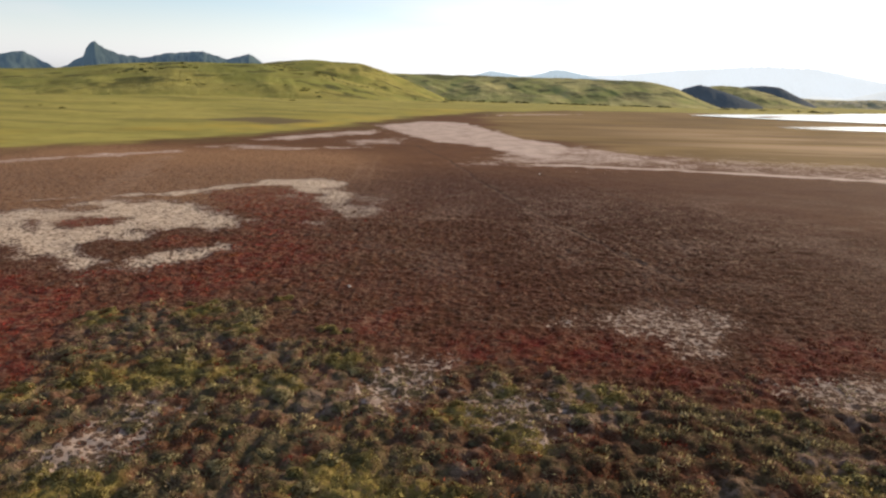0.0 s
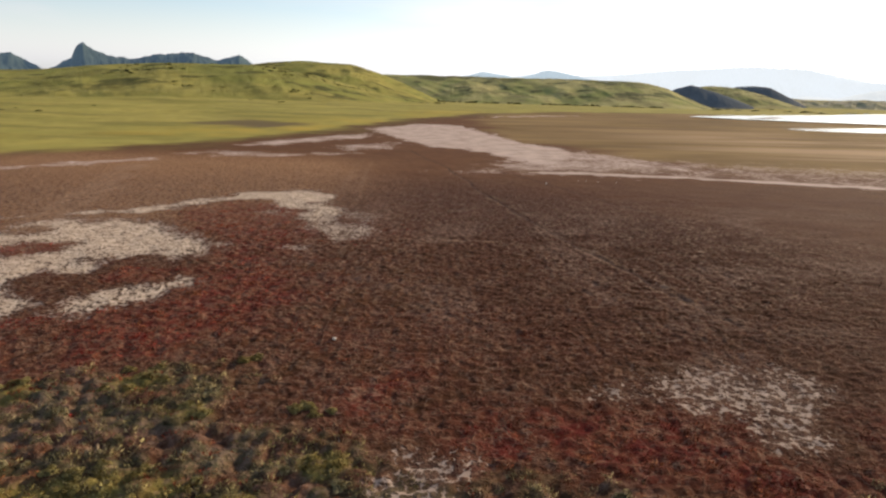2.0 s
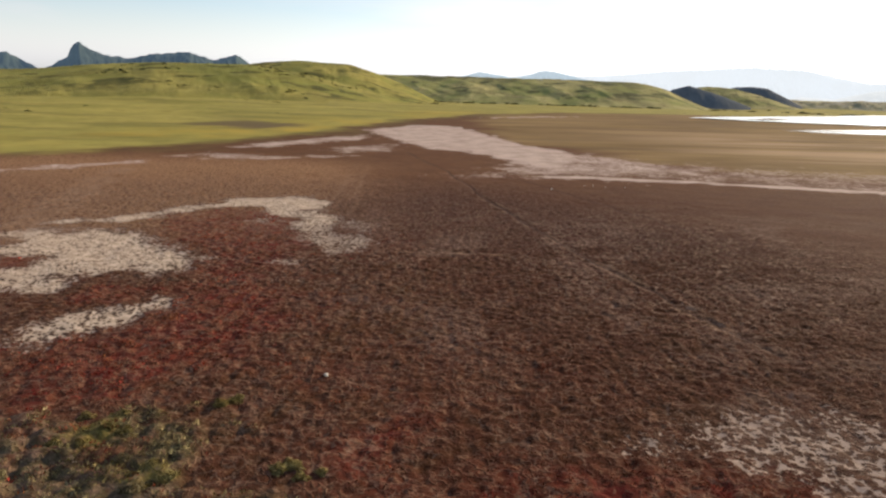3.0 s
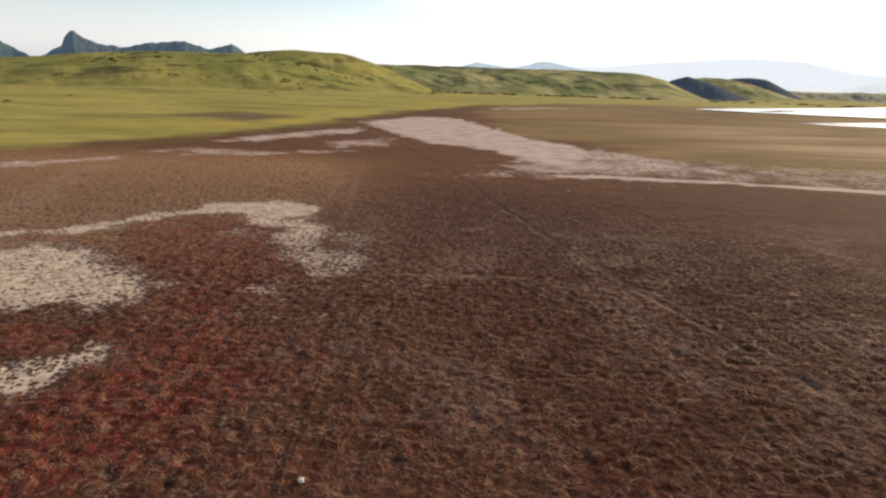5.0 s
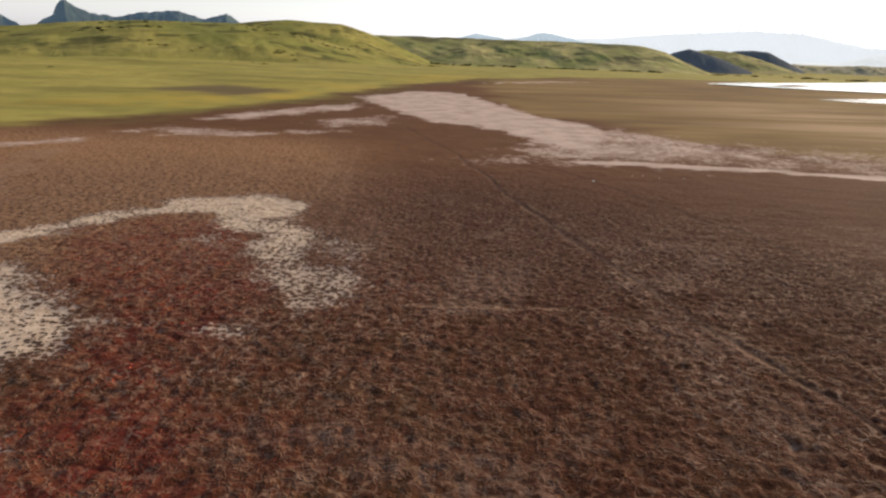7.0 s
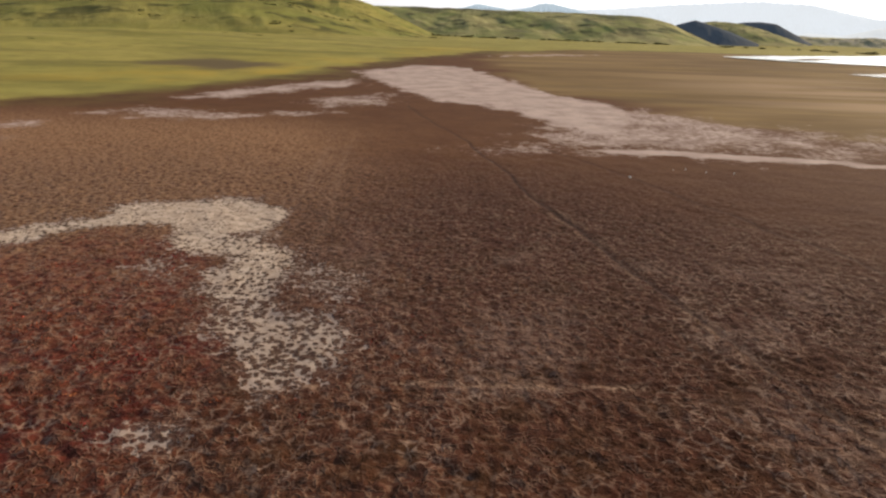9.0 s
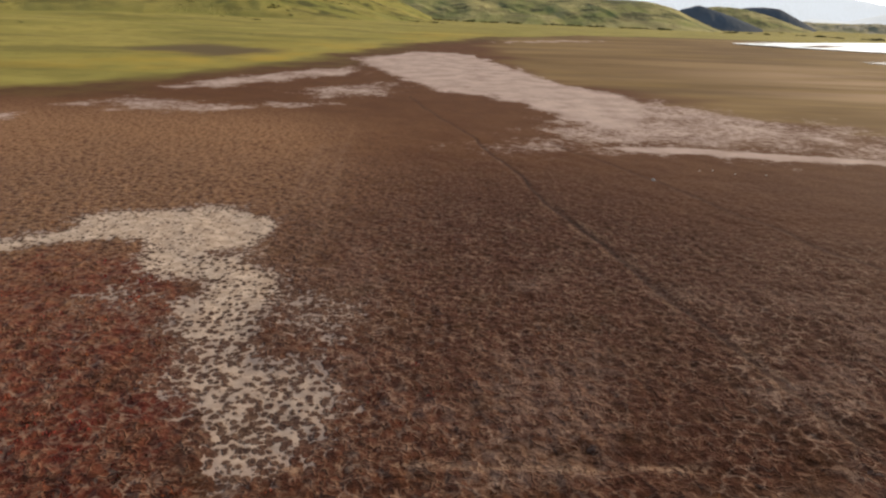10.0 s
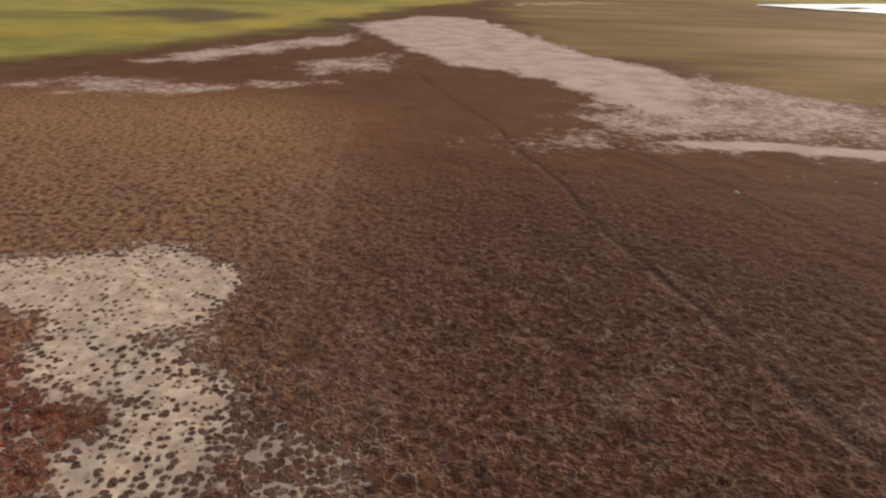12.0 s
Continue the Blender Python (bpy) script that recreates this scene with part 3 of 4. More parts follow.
def water_material(name, edge, full):
    """Shallow water: streaks of wet mud lie bare towards its western end."""
    k = Nodes(name, 0.12)
    mud = k.mix(k.ramp(k.noise(1, 4, 0.6, k.scaled(0.03, 0.2, 1)), 0.4, 0.6), (0.26, 0.18, 0.10), (0.42, 0.32, 0.21))
    k.colour(mud)
    k.p.inputs["Specular IOR Level"].default_value = 0.5
    k.bump(k.noise(1.2, 3), 0.05, 0.05)
    split = k.n.new("ShaderNodeSeparateXYZ")
    k.l.new(k.pos, split.inputs[0])
    deep = k.ramp(k.math("ADD", split.outputs["X"], k.math("MULTIPLY", k.math("SUBTRACT", k.noise(1, 5, 0.6, k.scaled(0.012, 0.14, 1)), 0.5), 150.0)), edge, full)
    wet = k.n.new("ShaderNodeBsdfDiffuse")
    k.l.new(mud, wet.inputs["Color"])
    ms = k.n.new("ShaderNodeMixShader")
    k.l.new(deep, ms.inputs[0])
    k.l.new(wet.outputs[0], ms.inputs[1])
    k.l.new(k.p.outputs[0], ms.inputs[2])
    k.l.new(ms.outputs[0], k.n["Material Output"].inputs["Surface"])
    return k.m


def stone_material():
    k = Nodes("pale_stone", 0.8)
    k.colour(k.mix(k.ramp(k.noise(14, 4), 0.35, 0.65), (0.55, 0.47, 0.38), (0.82, 0.74, 0.62)))
    k.bump(k.noise(30, 4), 0.5, 0.01)
    return k.m


# ---------------------------------------------------------------- ground
def mesh_from(name, co, faces, material, attrs=(), flat=False, normals=None):
    """A mesh from arrays of places and of faces with one number of corners."""
    me = bpy.data.meshes.new(name)
    n, (f, c) = len(co), faces.shape
    me.vertices.add(n), me.loops.add(f * c), me.polygons.add(f)
    me.vertices.foreach_set("co", np.asarray(co, np.float32).ravel())
    me.loops.foreach_set("vertex_index", faces.astype(np.int32).ravel())
    me.polygons.foreach_set("loop_start", np.arange(0, f * c, c, dtype=np.int32))
    if not flat:
        me.polygons.foreach_set("use_smooth", np.ones(f, bool))
    for key, values in attrs:
        if values.ndim == 2:
            me.attributes.new(key, "FLOAT_COLOR", "POINT").data.foreach_set("color", np.asarray(values, np.float32).ravel())
        else:
            me.attributes.new(key, "FLOAT", "POINT").data.foreach_set("value", np.asarray(values, np.float32))
    me.materials.append(material)
    me.update(calc_edges=True)
    if normals is not None:
        me.normals_split_custom_set_from_vertices(normals)
    return me


def grid_faces(nu, nv):
    i = (np.arange(nu - 1)[:, None] * nv + np.arange(nv - 1)[None, :]).ravel()
    return np.stack([i, i + nv, i + nv + 1, i + 1], 1)


def graded(lo, hi, step, limit, low_limit, growth):
    """Even steps between lo and hi, growing outside."""
    out, s = list(np.arange(lo, hi, step)), step
    while out[-1] < limit:
        s *= growth
        out.append(out[-1] + s)
    s = step
    while out[0] > low_limit:
        s *= growth
        out.insert(0, out[0] - s)
    return np.array(out)


gx = graded(-14, 17, 0.096, 4800, -4800, 1.05)
gy = graded(16, 80, 0.096, 4850, -1500, 1.045)
X, Y = [a.ravel() for a in np.meshgrid(gx, gy, indexing="ij")]
Z = height(X, Y)
zone = zones(X, Y)
rise, zone["cushion"] = relief(X, Y, zone)
Z = Z + rise
edge = inside(X, Y, MEADOW_EDGE)
ragged_edge = edge + (fbm(X * 0.1, Y * 0.1, 91) - 0.5) * 16
zone["rim"] = smooth(-1, 4, ragged_edge) * smooth(34, 8, ragged_edge) * smooth(30, -10, X) * smooth(0.35, 0.6, fbm(X * 0.03, Y * 0.05, 92))
zone["dark"] = smooth(-10, -4, ragged_edge) * smooth(1.5, -2, ragged_edge) * (1 - np.clip(zone["far_salt"] * 2, 0, 1)) * 0.45
dusty = np.maximum(smooth(-4, 3, inside(X, Y, EAST_DUST) + (fbm(X * 0.2, Y * 0.2, 105) - 0.5) * 8), 0.9 * smooth(-2, 2, inside(X, Y, WEST_DUST) + (fbm(X * 0.3, Y * 0.3, 107) - 0.5) * 6))
dusty = np.maximum(dusty, 0.25 * smooth(50, 58, Y) * smooth(82, 68, Y))
zone["faded"] = smooth(47, 58, Y + (fbm(X * 0.1, Y * 0.1, 109) - 0.5) * 8) * smooth(84, 72, Y) * (1 - zone["red"])
zone["seams"] = (1 - zone["green"]) * (0.5 + 0.75 * dusty) * smooth(84, 60, Y)
zone["plain"] = smooth(62, 84, Y + 1.0 * np.clip(X - 7, 0, 26) + (fbm(X * 0.1, Y * 0.1, 97) - 0.5) * 12)
# eastward darkening that stands in for the shaded sides of the plants
zone["sunward_shade"] = smooth(-4, 9, X + (fbm(X * 0.12, Y * 0.12, 103) - 0.5) * 16) * smooth(90, 64, Y)
zone["sand"] = smooth(24, 62, X) * smooth(98, 108, Y) * smooth(172, 138, Y)
zone["bare"] = smooth(-2, 4, inside(X, Y, DARK_MEADOW) + (fbm(X * 0.15, Y * 0.15, 93) - 0.5) * 9)
zone["west"] = smooth(0, -16, X + (fbm(X * 0.05, Y * 0.05, 94) - 0.5) * 16) * smooth(44, 58, Y - 0.35 * X - 6) * smooth(100, 84, Y)
sway = 0.5 * (vnoise(X * 0.4, Y * 0.4, 6) - 0.5)
zone["worn"] = np.maximum(0.7 * np.exp(-(along(X + sway, Y, TRACK) / 0.10) ** 2), 0.45 * np.exp(-(along(X + sway, Y, TRACK_EAST) / 0.12) ** 2))
side = along(X, Y, TRACK_WEST)
zone["trodden"] = (0.22 * np.exp(-((side - 0.75) / 0.22) ** 2) + 0.1 * np.exp(-(side / 1.1) ** 2)) * smooth(0.25, 0.6, fbm(X * 0.5, Y * 0.3, 95)) * smooth(92, 76, Y) * smooth(57, 64, Y)
zone["trodden"] = np.maximum(zone["trodden"], np.exp(-(along(X, Y, PALE_LINE) / 0.12) ** 2) * smooth(0.3, 0.6, vnoise(X * 1.5, Y * 1.5, 98)))
lip = np.exp(-((along(X + sway, Y, TRACK) - 0.26) / 0.10) ** 2) * 0.6 * smooth(0.35, 0.6, vnoise(X * 1.2, Y * 0.8, 101)) * smooth(80, 60, Y)
zone["trodden"] = np.maximum(zone["trodden"], lip)
rut = along(X + 1.2 * (vnoise(X * 0.3, Y * 0.3, 99) - 0.5), Y, OLD_RUTS)
zone["trodden"] = np.maximum(zone["trodden"], 0.8 * np.maximum(np.exp(-((rut - 0.8) / 0.3) ** 2), 0.4 * np.exp(-(rut / 1.6) ** 2)) * smooth(0.3, 0.6, fbm(X * 0.5, Y * 0.3, 96)))
ground = new("ground", mesh_from("ground", np.stack([X, Y, Z], 1), grid_faces(len(gx), len(gy)), ground_material(), list(zone.items())))
tagged(ground, "flat brown salt marsh with white crusts, green meadow and lake mud", "ground", kind="structure")


def surface(x, y):
    """Top of the ground with its plant mat."""
    return height(x, y) + relief(x, y, zones(x, y))[0]


def level(x, y):
    return float(surface(np.array([float(x)]), np.array([float(y)]))[0])


def sheet(name, outline, z, material, label):
    bm = bmesh.new()
    bm.faces.new([bm.verts.new((x, y, z)) for x, y in outline])
    bmesh.ops.triangulate(bm, faces=bm.faces[:])
    me = bpy.data.meshes.new(name)
    bm.to_mesh(me), bm.free()
    me.materials.append(material)
    return tagged(new(name, me), label, "water", kind="structure")


def shore(outline, seed, turns=3):
    """A finer, wavering copy of an outline."""
    rng = random.Random(seed)
    for k in range(turns):
        nxt = []
        for (ax, ay), (bx, by) in zip(outline, outline[1:] + outline[:1]):
            d = math.hypot(bx - ax, by - ay) * 0.07
            nxt += [(ax, ay), ((ax + bx) / 2 + rng.uniform(-d, d), (ay + by) / 2 + rng.uniform(-d, d) * 0.6)]
        outline = nxt
    return outline


sheet("water_far", shore(WATER, 1), 0.07, water_material("lake_water", 55, 100), "shallow pale lake water shining under the white sky")
sheet("water_near", shore(WATER_NEAR, 2), 0.06, water_material("puddle_water", 40, 120), "narrow pale strip of shallow lake water on mud")


def mud_bank(name, outline, tall, material, label):
    """A low lens of mud rising from the water."""
    rim = shore(outline, 5)
    cx, cy = sum(p[0] for p in rim) / len(rim), sum(p[1] for p in rim) / len(rim)
    bm = bmesh.new()
    rings = [[bm.verts.new((cx + (x - cx) * f, cy + (y - cy) * f, z)) for x, y in rim] for f, z in ((1, 0.04), (0.85, tall * 0.6), (0.5, tall))]
    for a, b in zip(rings, rings[1:]):
        for i in range(len(rim)):
            j = (i + 1) % len(rim)
            bm.faces.new((a[i], a[j], b[j], b[i]))
    bm.faces.new(rings[-1])
    bmesh.ops.recalc_face_normals(bm, faces=bm.faces[:])
    me = bpy.data.meshes.new(name)
    bm.to_mesh(me), bm.free()
    me.materials.append(material)
    return tagged(new(name, me), label, "mud bank", kind="structure")


km = Nodes("wet_mud", 0.6)
km.colour(km.mix(km.ramp(km.noise(0.3, 5), 0.35, 0.65), (0.15, 0.095, 0.045), (0.27, 0.18, 0.09)))
mud_bank("mud_bank", [(96, 229), (110, 242), (117, 240), (104, 228)], 0.2, km.m, "low brown mud bank in the shallow lake")


# ---------------------------------------------------------------- hills
def hill(name, crest, front, back, material, label, category, seed, gully=0.25, rough=0.03, steep=1.0, kind="", nu=260, nv=56, crag=0.0, sink=3.0, unit=0.0, skew=0.8, belt=0.0):
    """A ridge along a crest line, falling towards the lake over front metres and behind over back metres."""
    crest = np.array(crest, float)
    d = np.r_[0, np.cumsum(np.hypot(*np.diff(crest[:, :2], axis=0).T))]
    s = np.linspace(0, d[-1], nu)
    px, py, pz = (np.interp(s, d, crest[:, i]) for i in range(3))
    if crag == 0:
        kern = np.hanning(max(5, nu // 18))
        kern /= kern.sum()
        pad = len(kern) // 2
        pz = np.convolve(np.pad(pz, pad, mode="edge"), kern, "same")[pad:-pad]
    v = np.r_[np.linspace(-1, 0, nv * 2 // 3, endpoint=False), np.linspace(0, 1, nv // 3)]
    S, V = np.meshgrid(s, v, indexing="ij")
    R = np.hypot(px, py)
    off = np.where(V < 0, V * front, V * back)
    x = px[:, None] + px[:, None] / R[:, None] * off
    y = py[:, None] + py[:, None] / R[:, None] * off
    base = height(x.ravel(), y.ravel()).reshape(x.shape) - sink
    tall = np.maximum(pz[:, None] - base, 0.5)
    unit = unit or front * 0.35
    warp = (fbm(S / unit, V * 1.3 + 7, seed, 5) - 0.5)
    a = np.clip(1 - np.abs(V) + 0.25 * warp * (1 - np.abs(V)) * np.abs(V) * 4, 0, 1)
    prof = (a * a * (3 - 2 * a)) ** steep
    z = base + tall * prof
    z += tall * gully * (fbm(S / (unit * 0.45) + skew * V, V * 2.0 + 3, seed + 5, 5) - 0.5) * 4 * prof * (1 - prof)
    z += tall * rough * (fbm(S / (unit * 0.16), V * 6, seed + 9, 4) - 0.5) * 2 * smooth(0, 0.3, prof)
    z += crag * tall * (fbm(S / (unit * 0.12), V * 5, seed + 13, 5) - 0.5) * smooth(0.1, 0.8, prof)
    scrub = 0.8 * smooth(0.60, 0.70, fbm(S / (unit * 0.3), V * 15, seed + 21, 5)) * smooth(0.1, 0.5, prof)
    scrub = np.maximum(scrub, belt * smooth(0.80, 0.95, prof + 0.25 * (fbm(S / (unit * 0.2), V * 6, seed + 31, 4) - 0.5)) * smooth(0.38, 0.55, fbm(S / (unit * 0.5), V * 2, seed + 37, 4)))
    me = mesh_from(name, np.stack([x.ravel(), y.ravel(), z.ravel()], 1), grid_faces(nu, len(v)), material, [("scrub", scrub.ravel())])
    return tagged(new(name, me), label, category, kind=kind)


grass_hill = hill_material("grass_hill", (0.385, 0.33, 0.09), (0.27, 0.265, 0.065), (0.20, 0.18, 0.05), (0.07, 0.07, 0.025))
pale_hill = hill_material("pale_hill", (0.47, 0.41, 0.17), (0.29, 0.30, 0.10), (0.25, 0.22, 0.10), (0.085, 0.09, 0.045))
# shade of these slopes in the dark colour, haze as emitted light
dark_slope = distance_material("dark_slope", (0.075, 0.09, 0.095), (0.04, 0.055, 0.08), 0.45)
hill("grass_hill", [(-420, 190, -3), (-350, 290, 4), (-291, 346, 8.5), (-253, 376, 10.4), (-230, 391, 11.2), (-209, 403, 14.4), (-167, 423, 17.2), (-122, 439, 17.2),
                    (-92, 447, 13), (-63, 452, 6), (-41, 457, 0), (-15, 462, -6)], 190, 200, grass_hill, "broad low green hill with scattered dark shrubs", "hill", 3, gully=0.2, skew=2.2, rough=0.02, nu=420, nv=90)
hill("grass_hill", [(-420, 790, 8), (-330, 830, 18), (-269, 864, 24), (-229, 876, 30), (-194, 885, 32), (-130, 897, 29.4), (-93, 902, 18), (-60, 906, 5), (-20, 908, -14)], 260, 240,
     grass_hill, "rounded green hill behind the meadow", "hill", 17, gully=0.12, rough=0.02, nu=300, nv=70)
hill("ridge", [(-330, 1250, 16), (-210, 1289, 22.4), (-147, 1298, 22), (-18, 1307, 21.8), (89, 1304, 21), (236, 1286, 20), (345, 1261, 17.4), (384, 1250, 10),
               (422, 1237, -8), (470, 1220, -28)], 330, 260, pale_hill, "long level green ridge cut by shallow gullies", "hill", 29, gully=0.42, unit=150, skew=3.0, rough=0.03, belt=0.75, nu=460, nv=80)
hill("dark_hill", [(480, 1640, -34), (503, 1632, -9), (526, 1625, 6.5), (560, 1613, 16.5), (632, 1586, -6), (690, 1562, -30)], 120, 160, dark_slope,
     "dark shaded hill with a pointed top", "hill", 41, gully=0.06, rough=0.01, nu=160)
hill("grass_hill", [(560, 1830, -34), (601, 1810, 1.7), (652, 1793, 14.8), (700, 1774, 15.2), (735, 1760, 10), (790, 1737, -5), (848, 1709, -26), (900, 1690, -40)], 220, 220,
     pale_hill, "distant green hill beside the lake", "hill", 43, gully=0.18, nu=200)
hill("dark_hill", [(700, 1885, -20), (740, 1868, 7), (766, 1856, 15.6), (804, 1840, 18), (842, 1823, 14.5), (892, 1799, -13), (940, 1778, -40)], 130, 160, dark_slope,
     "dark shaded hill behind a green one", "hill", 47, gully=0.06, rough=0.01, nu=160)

patchwork = hill_material("patchwork_slope", (0.48, 0.42, 0.26), (0.28, 0.28, 0.13), (0.52, 0.46, 0.33), (0.12, 0.13, 0.085))
hill("low_hill", [(820, 1960, -40), (880, 1935, -22), (940, 1905, -14), (1010, 1870, -18), (1100, 1820, -12), (1180, 1770, -16), (1290, 1690, -6), (1420, 1590, -2), (1560, 1450, -10)], 170, 200,
     patchwork, "low hazy hills of pale fields and dark scrub", "hill", 83, gully=0.5, unit=70, rough=0.12, nu=300, nv=50)

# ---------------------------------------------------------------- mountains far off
# the haze before these ranges is emitted by their own materials
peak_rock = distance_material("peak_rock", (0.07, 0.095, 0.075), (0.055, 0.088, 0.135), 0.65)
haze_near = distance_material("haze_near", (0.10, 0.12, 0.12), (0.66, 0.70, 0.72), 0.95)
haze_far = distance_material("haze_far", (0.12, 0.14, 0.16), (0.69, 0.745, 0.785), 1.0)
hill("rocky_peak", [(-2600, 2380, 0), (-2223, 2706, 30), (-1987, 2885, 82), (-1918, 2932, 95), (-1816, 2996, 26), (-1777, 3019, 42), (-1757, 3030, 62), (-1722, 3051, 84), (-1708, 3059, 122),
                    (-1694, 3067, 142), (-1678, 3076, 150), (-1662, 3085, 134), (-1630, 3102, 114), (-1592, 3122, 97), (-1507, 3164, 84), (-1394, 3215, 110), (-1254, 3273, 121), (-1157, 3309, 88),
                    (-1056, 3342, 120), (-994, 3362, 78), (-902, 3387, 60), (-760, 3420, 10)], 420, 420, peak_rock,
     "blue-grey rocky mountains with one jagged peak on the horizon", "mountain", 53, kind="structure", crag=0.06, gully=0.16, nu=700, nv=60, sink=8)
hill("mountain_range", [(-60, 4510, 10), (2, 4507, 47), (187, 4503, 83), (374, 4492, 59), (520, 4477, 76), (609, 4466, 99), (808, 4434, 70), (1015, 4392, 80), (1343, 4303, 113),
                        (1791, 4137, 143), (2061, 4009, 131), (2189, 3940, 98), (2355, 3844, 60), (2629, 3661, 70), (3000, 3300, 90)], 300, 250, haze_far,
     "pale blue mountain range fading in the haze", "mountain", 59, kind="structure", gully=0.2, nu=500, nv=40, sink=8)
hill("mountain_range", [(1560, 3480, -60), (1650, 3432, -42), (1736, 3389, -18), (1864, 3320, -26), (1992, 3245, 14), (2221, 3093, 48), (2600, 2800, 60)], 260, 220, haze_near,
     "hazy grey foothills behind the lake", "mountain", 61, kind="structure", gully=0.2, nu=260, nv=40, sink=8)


# paler glow for the haze over the farthest hills
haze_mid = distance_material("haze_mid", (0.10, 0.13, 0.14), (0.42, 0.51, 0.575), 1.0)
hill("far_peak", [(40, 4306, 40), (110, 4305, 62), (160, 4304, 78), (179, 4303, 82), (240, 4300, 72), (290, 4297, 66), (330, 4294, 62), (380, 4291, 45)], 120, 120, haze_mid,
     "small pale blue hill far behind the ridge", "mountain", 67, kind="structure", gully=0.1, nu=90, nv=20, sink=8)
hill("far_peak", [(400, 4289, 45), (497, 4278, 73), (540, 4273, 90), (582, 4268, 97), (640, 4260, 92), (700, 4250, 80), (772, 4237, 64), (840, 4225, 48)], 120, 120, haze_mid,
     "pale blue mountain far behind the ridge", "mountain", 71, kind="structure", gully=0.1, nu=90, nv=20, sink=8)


# ---------------------------------------------------------------- low plants
def tufts(name, x, y, size, blades, tint, label, material, rng, tall=1.0):
    """Low cushions of short leaves: for each place some bent, pointed leaves standing on a small dome."""
    n = len(x)
    N = n * blades
    rep = lambda a: np.repeat(a, blades, axis=0)
    ang, rad = rng.uniform(0, 2 * np.pi, N), np.sqrt(rng.uniform(0, 1, N))
    sz = rep(size)
    ox, oy = rad * np.cos(ang) * sz, rad * np.sin(ang) * sz
    bx, by = rep(x) + ox, rep(y) + oy
    dome = (1 - rad ** 2) * sz * 0.35 * tall
    bz = rep(surface(x, y)) + dome * 0.4 - 0.02
    turn = rng.uniform(0, 2 * np.pi, N)
    w = sz * rng.uniform(0.05, 0.12, N)
    h = sz * rng.uniform(0.3, 0.6, N) * tall
    lean = 0.35 + 0.6 * rad
    tx, ty = bx + np.cos(ang) * lean * h + rng.normal(0, 0.15, N) * h, by + np.sin(ang) * lean * h + rng.normal(0, 0.15, N) * h
    co = np.empty((N, 3, 3))
    co[:, 0] = np.stack([bx - np.cos(turn) * w, by - np.sin(turn) * w, bz], 1)
    co[:, 1] = np.stack([bx + np.cos(turn) * w, by + np.sin(turn) * w, bz], 1)
    co[:, 2] = np.stack([tx, ty, bz + h], 1)
    col = rep(tint * rng.uniform(0.55, 1.45, (n, 1))) * rng.uniform(0.82, 1.18, (N, 1))
    col = np.repeat(np.concatenate([col, np.ones((N, 1))], 1), 3, axis=0)
    # soft, fuzzy shading: the leaves of a cushion are lit as its rounded top
    soft = np.stack([ox / sz * 0.9, oy / sz * 0.9, np.full(N, 0.75)], 1) + rng.normal(0, 0.22, (N, 3))
    soft /= np.linalg.norm(soft, axis=1)[:, None]
    me = mesh_from(name, co.reshape(-1, 3), np.arange(N * 3).reshape(N, 3), material, [("tint", col)], normals=np.repeat(soft, 3, axis=0))
    return tagged(new(name, me), label, "plants", kind="stuff")


rng = np.random.default_rng(7)
leaf = plant_material("marsh_leaf")
bush_leaf = plant_material("bush_leaf", each=True)


def scatter(x0, x1, y0, y1, density):
    n = int((x1 - x0) * (y1 - y0) * density)
    return rng.uniform(x0, x1, n), rng.uniform(y0, y1, n)


def in_view(x, y):
    """The wedge of ground that the flight passes over or near."""
    return np.abs(x - 2) < 5 + 0.72 * np.maximum(y - 7, 3)


parts_x, parts_y, parts_s = [], [], []
for x0, x1, y0, y1, density, s in ((-14, 18, 15, 66, 36, 0.17), (-34, -14, 15, 70, 15, 0.2), (18, 38, 15, 70, 15, 0.2), (-14, 18, 66, 88, 14, 0.17), (-44, -14, 70, 88, 5, 0.22), (18, 44, 70, 84, 5, 0.22)):
    px, py = scatter(x0, x1, y0, y1, density)
    parts_x.append(px), parts_y.append(py), parts_s.append(s * rng.uniform(0.6, 1.5, len(px)))
tx, ty, ts = np.concatenate(parts_x), np.concatenate(parts_y), np.concatenate(parts_s)
keep = in_view(tx, ty)
tx, ty, ts = tx[keep], ty[keep], ts[keep]
q = zones(tx, ty)
wag = 0.5 * (vnoise(tx * 0.4, ty * 0.4, 6) - 0.5)
on_track = np.minimum(along(tx + wag, ty, TRACK), along(tx + wag, ty, TRACK_EAST)) < 0.17
bare = np.clip(q["salt"] * 1.25 + (vnoise(tx * 1.9, ty * 1.9, 5) - 0.5) * 0.9, 0, 0.985)
bare = np.maximum(bare, 0.75 * q["thin"] * q["green"])
bare = np.maximum(bare, np.clip(q["far_salt"] * 1.6 - 0.1, 0, 1))
on_track |= along(tx, ty, PALE_LINE) < 0.1
alive = (rng.uniform(0, 1, len(tx)) > bare) & ~on_track
clump = fbm(tx * 0.8, ty * 0.8, 15, 3)
mat = relief(tx, ty, q)[1]
alive &= rng.uniform(0, 1, len(tx)) < (0.27 + 0.59 * q["green"] + 0.24 * q["red"]) * np.where(q["green"] > 0.5, 0.06 + 0.94 * smooth(0.35, 0.62, mat), 0.2 + 0.8 * smooth(0.25, 0.5, mat)) * (0.75 + 0.25 * smooth(0.3, 0.5, clump)) * smooth(84, 54, ty + 0.8 * np.clip(tx - 6, 0, 26)) * (1 - 0.45 * smooth(48, 62, ty))
tx, ty, ts, clump = tx[alive], ty[alive], ts[alive], clump[alive]
q = {key: value[alive] for key, value in q.items()}
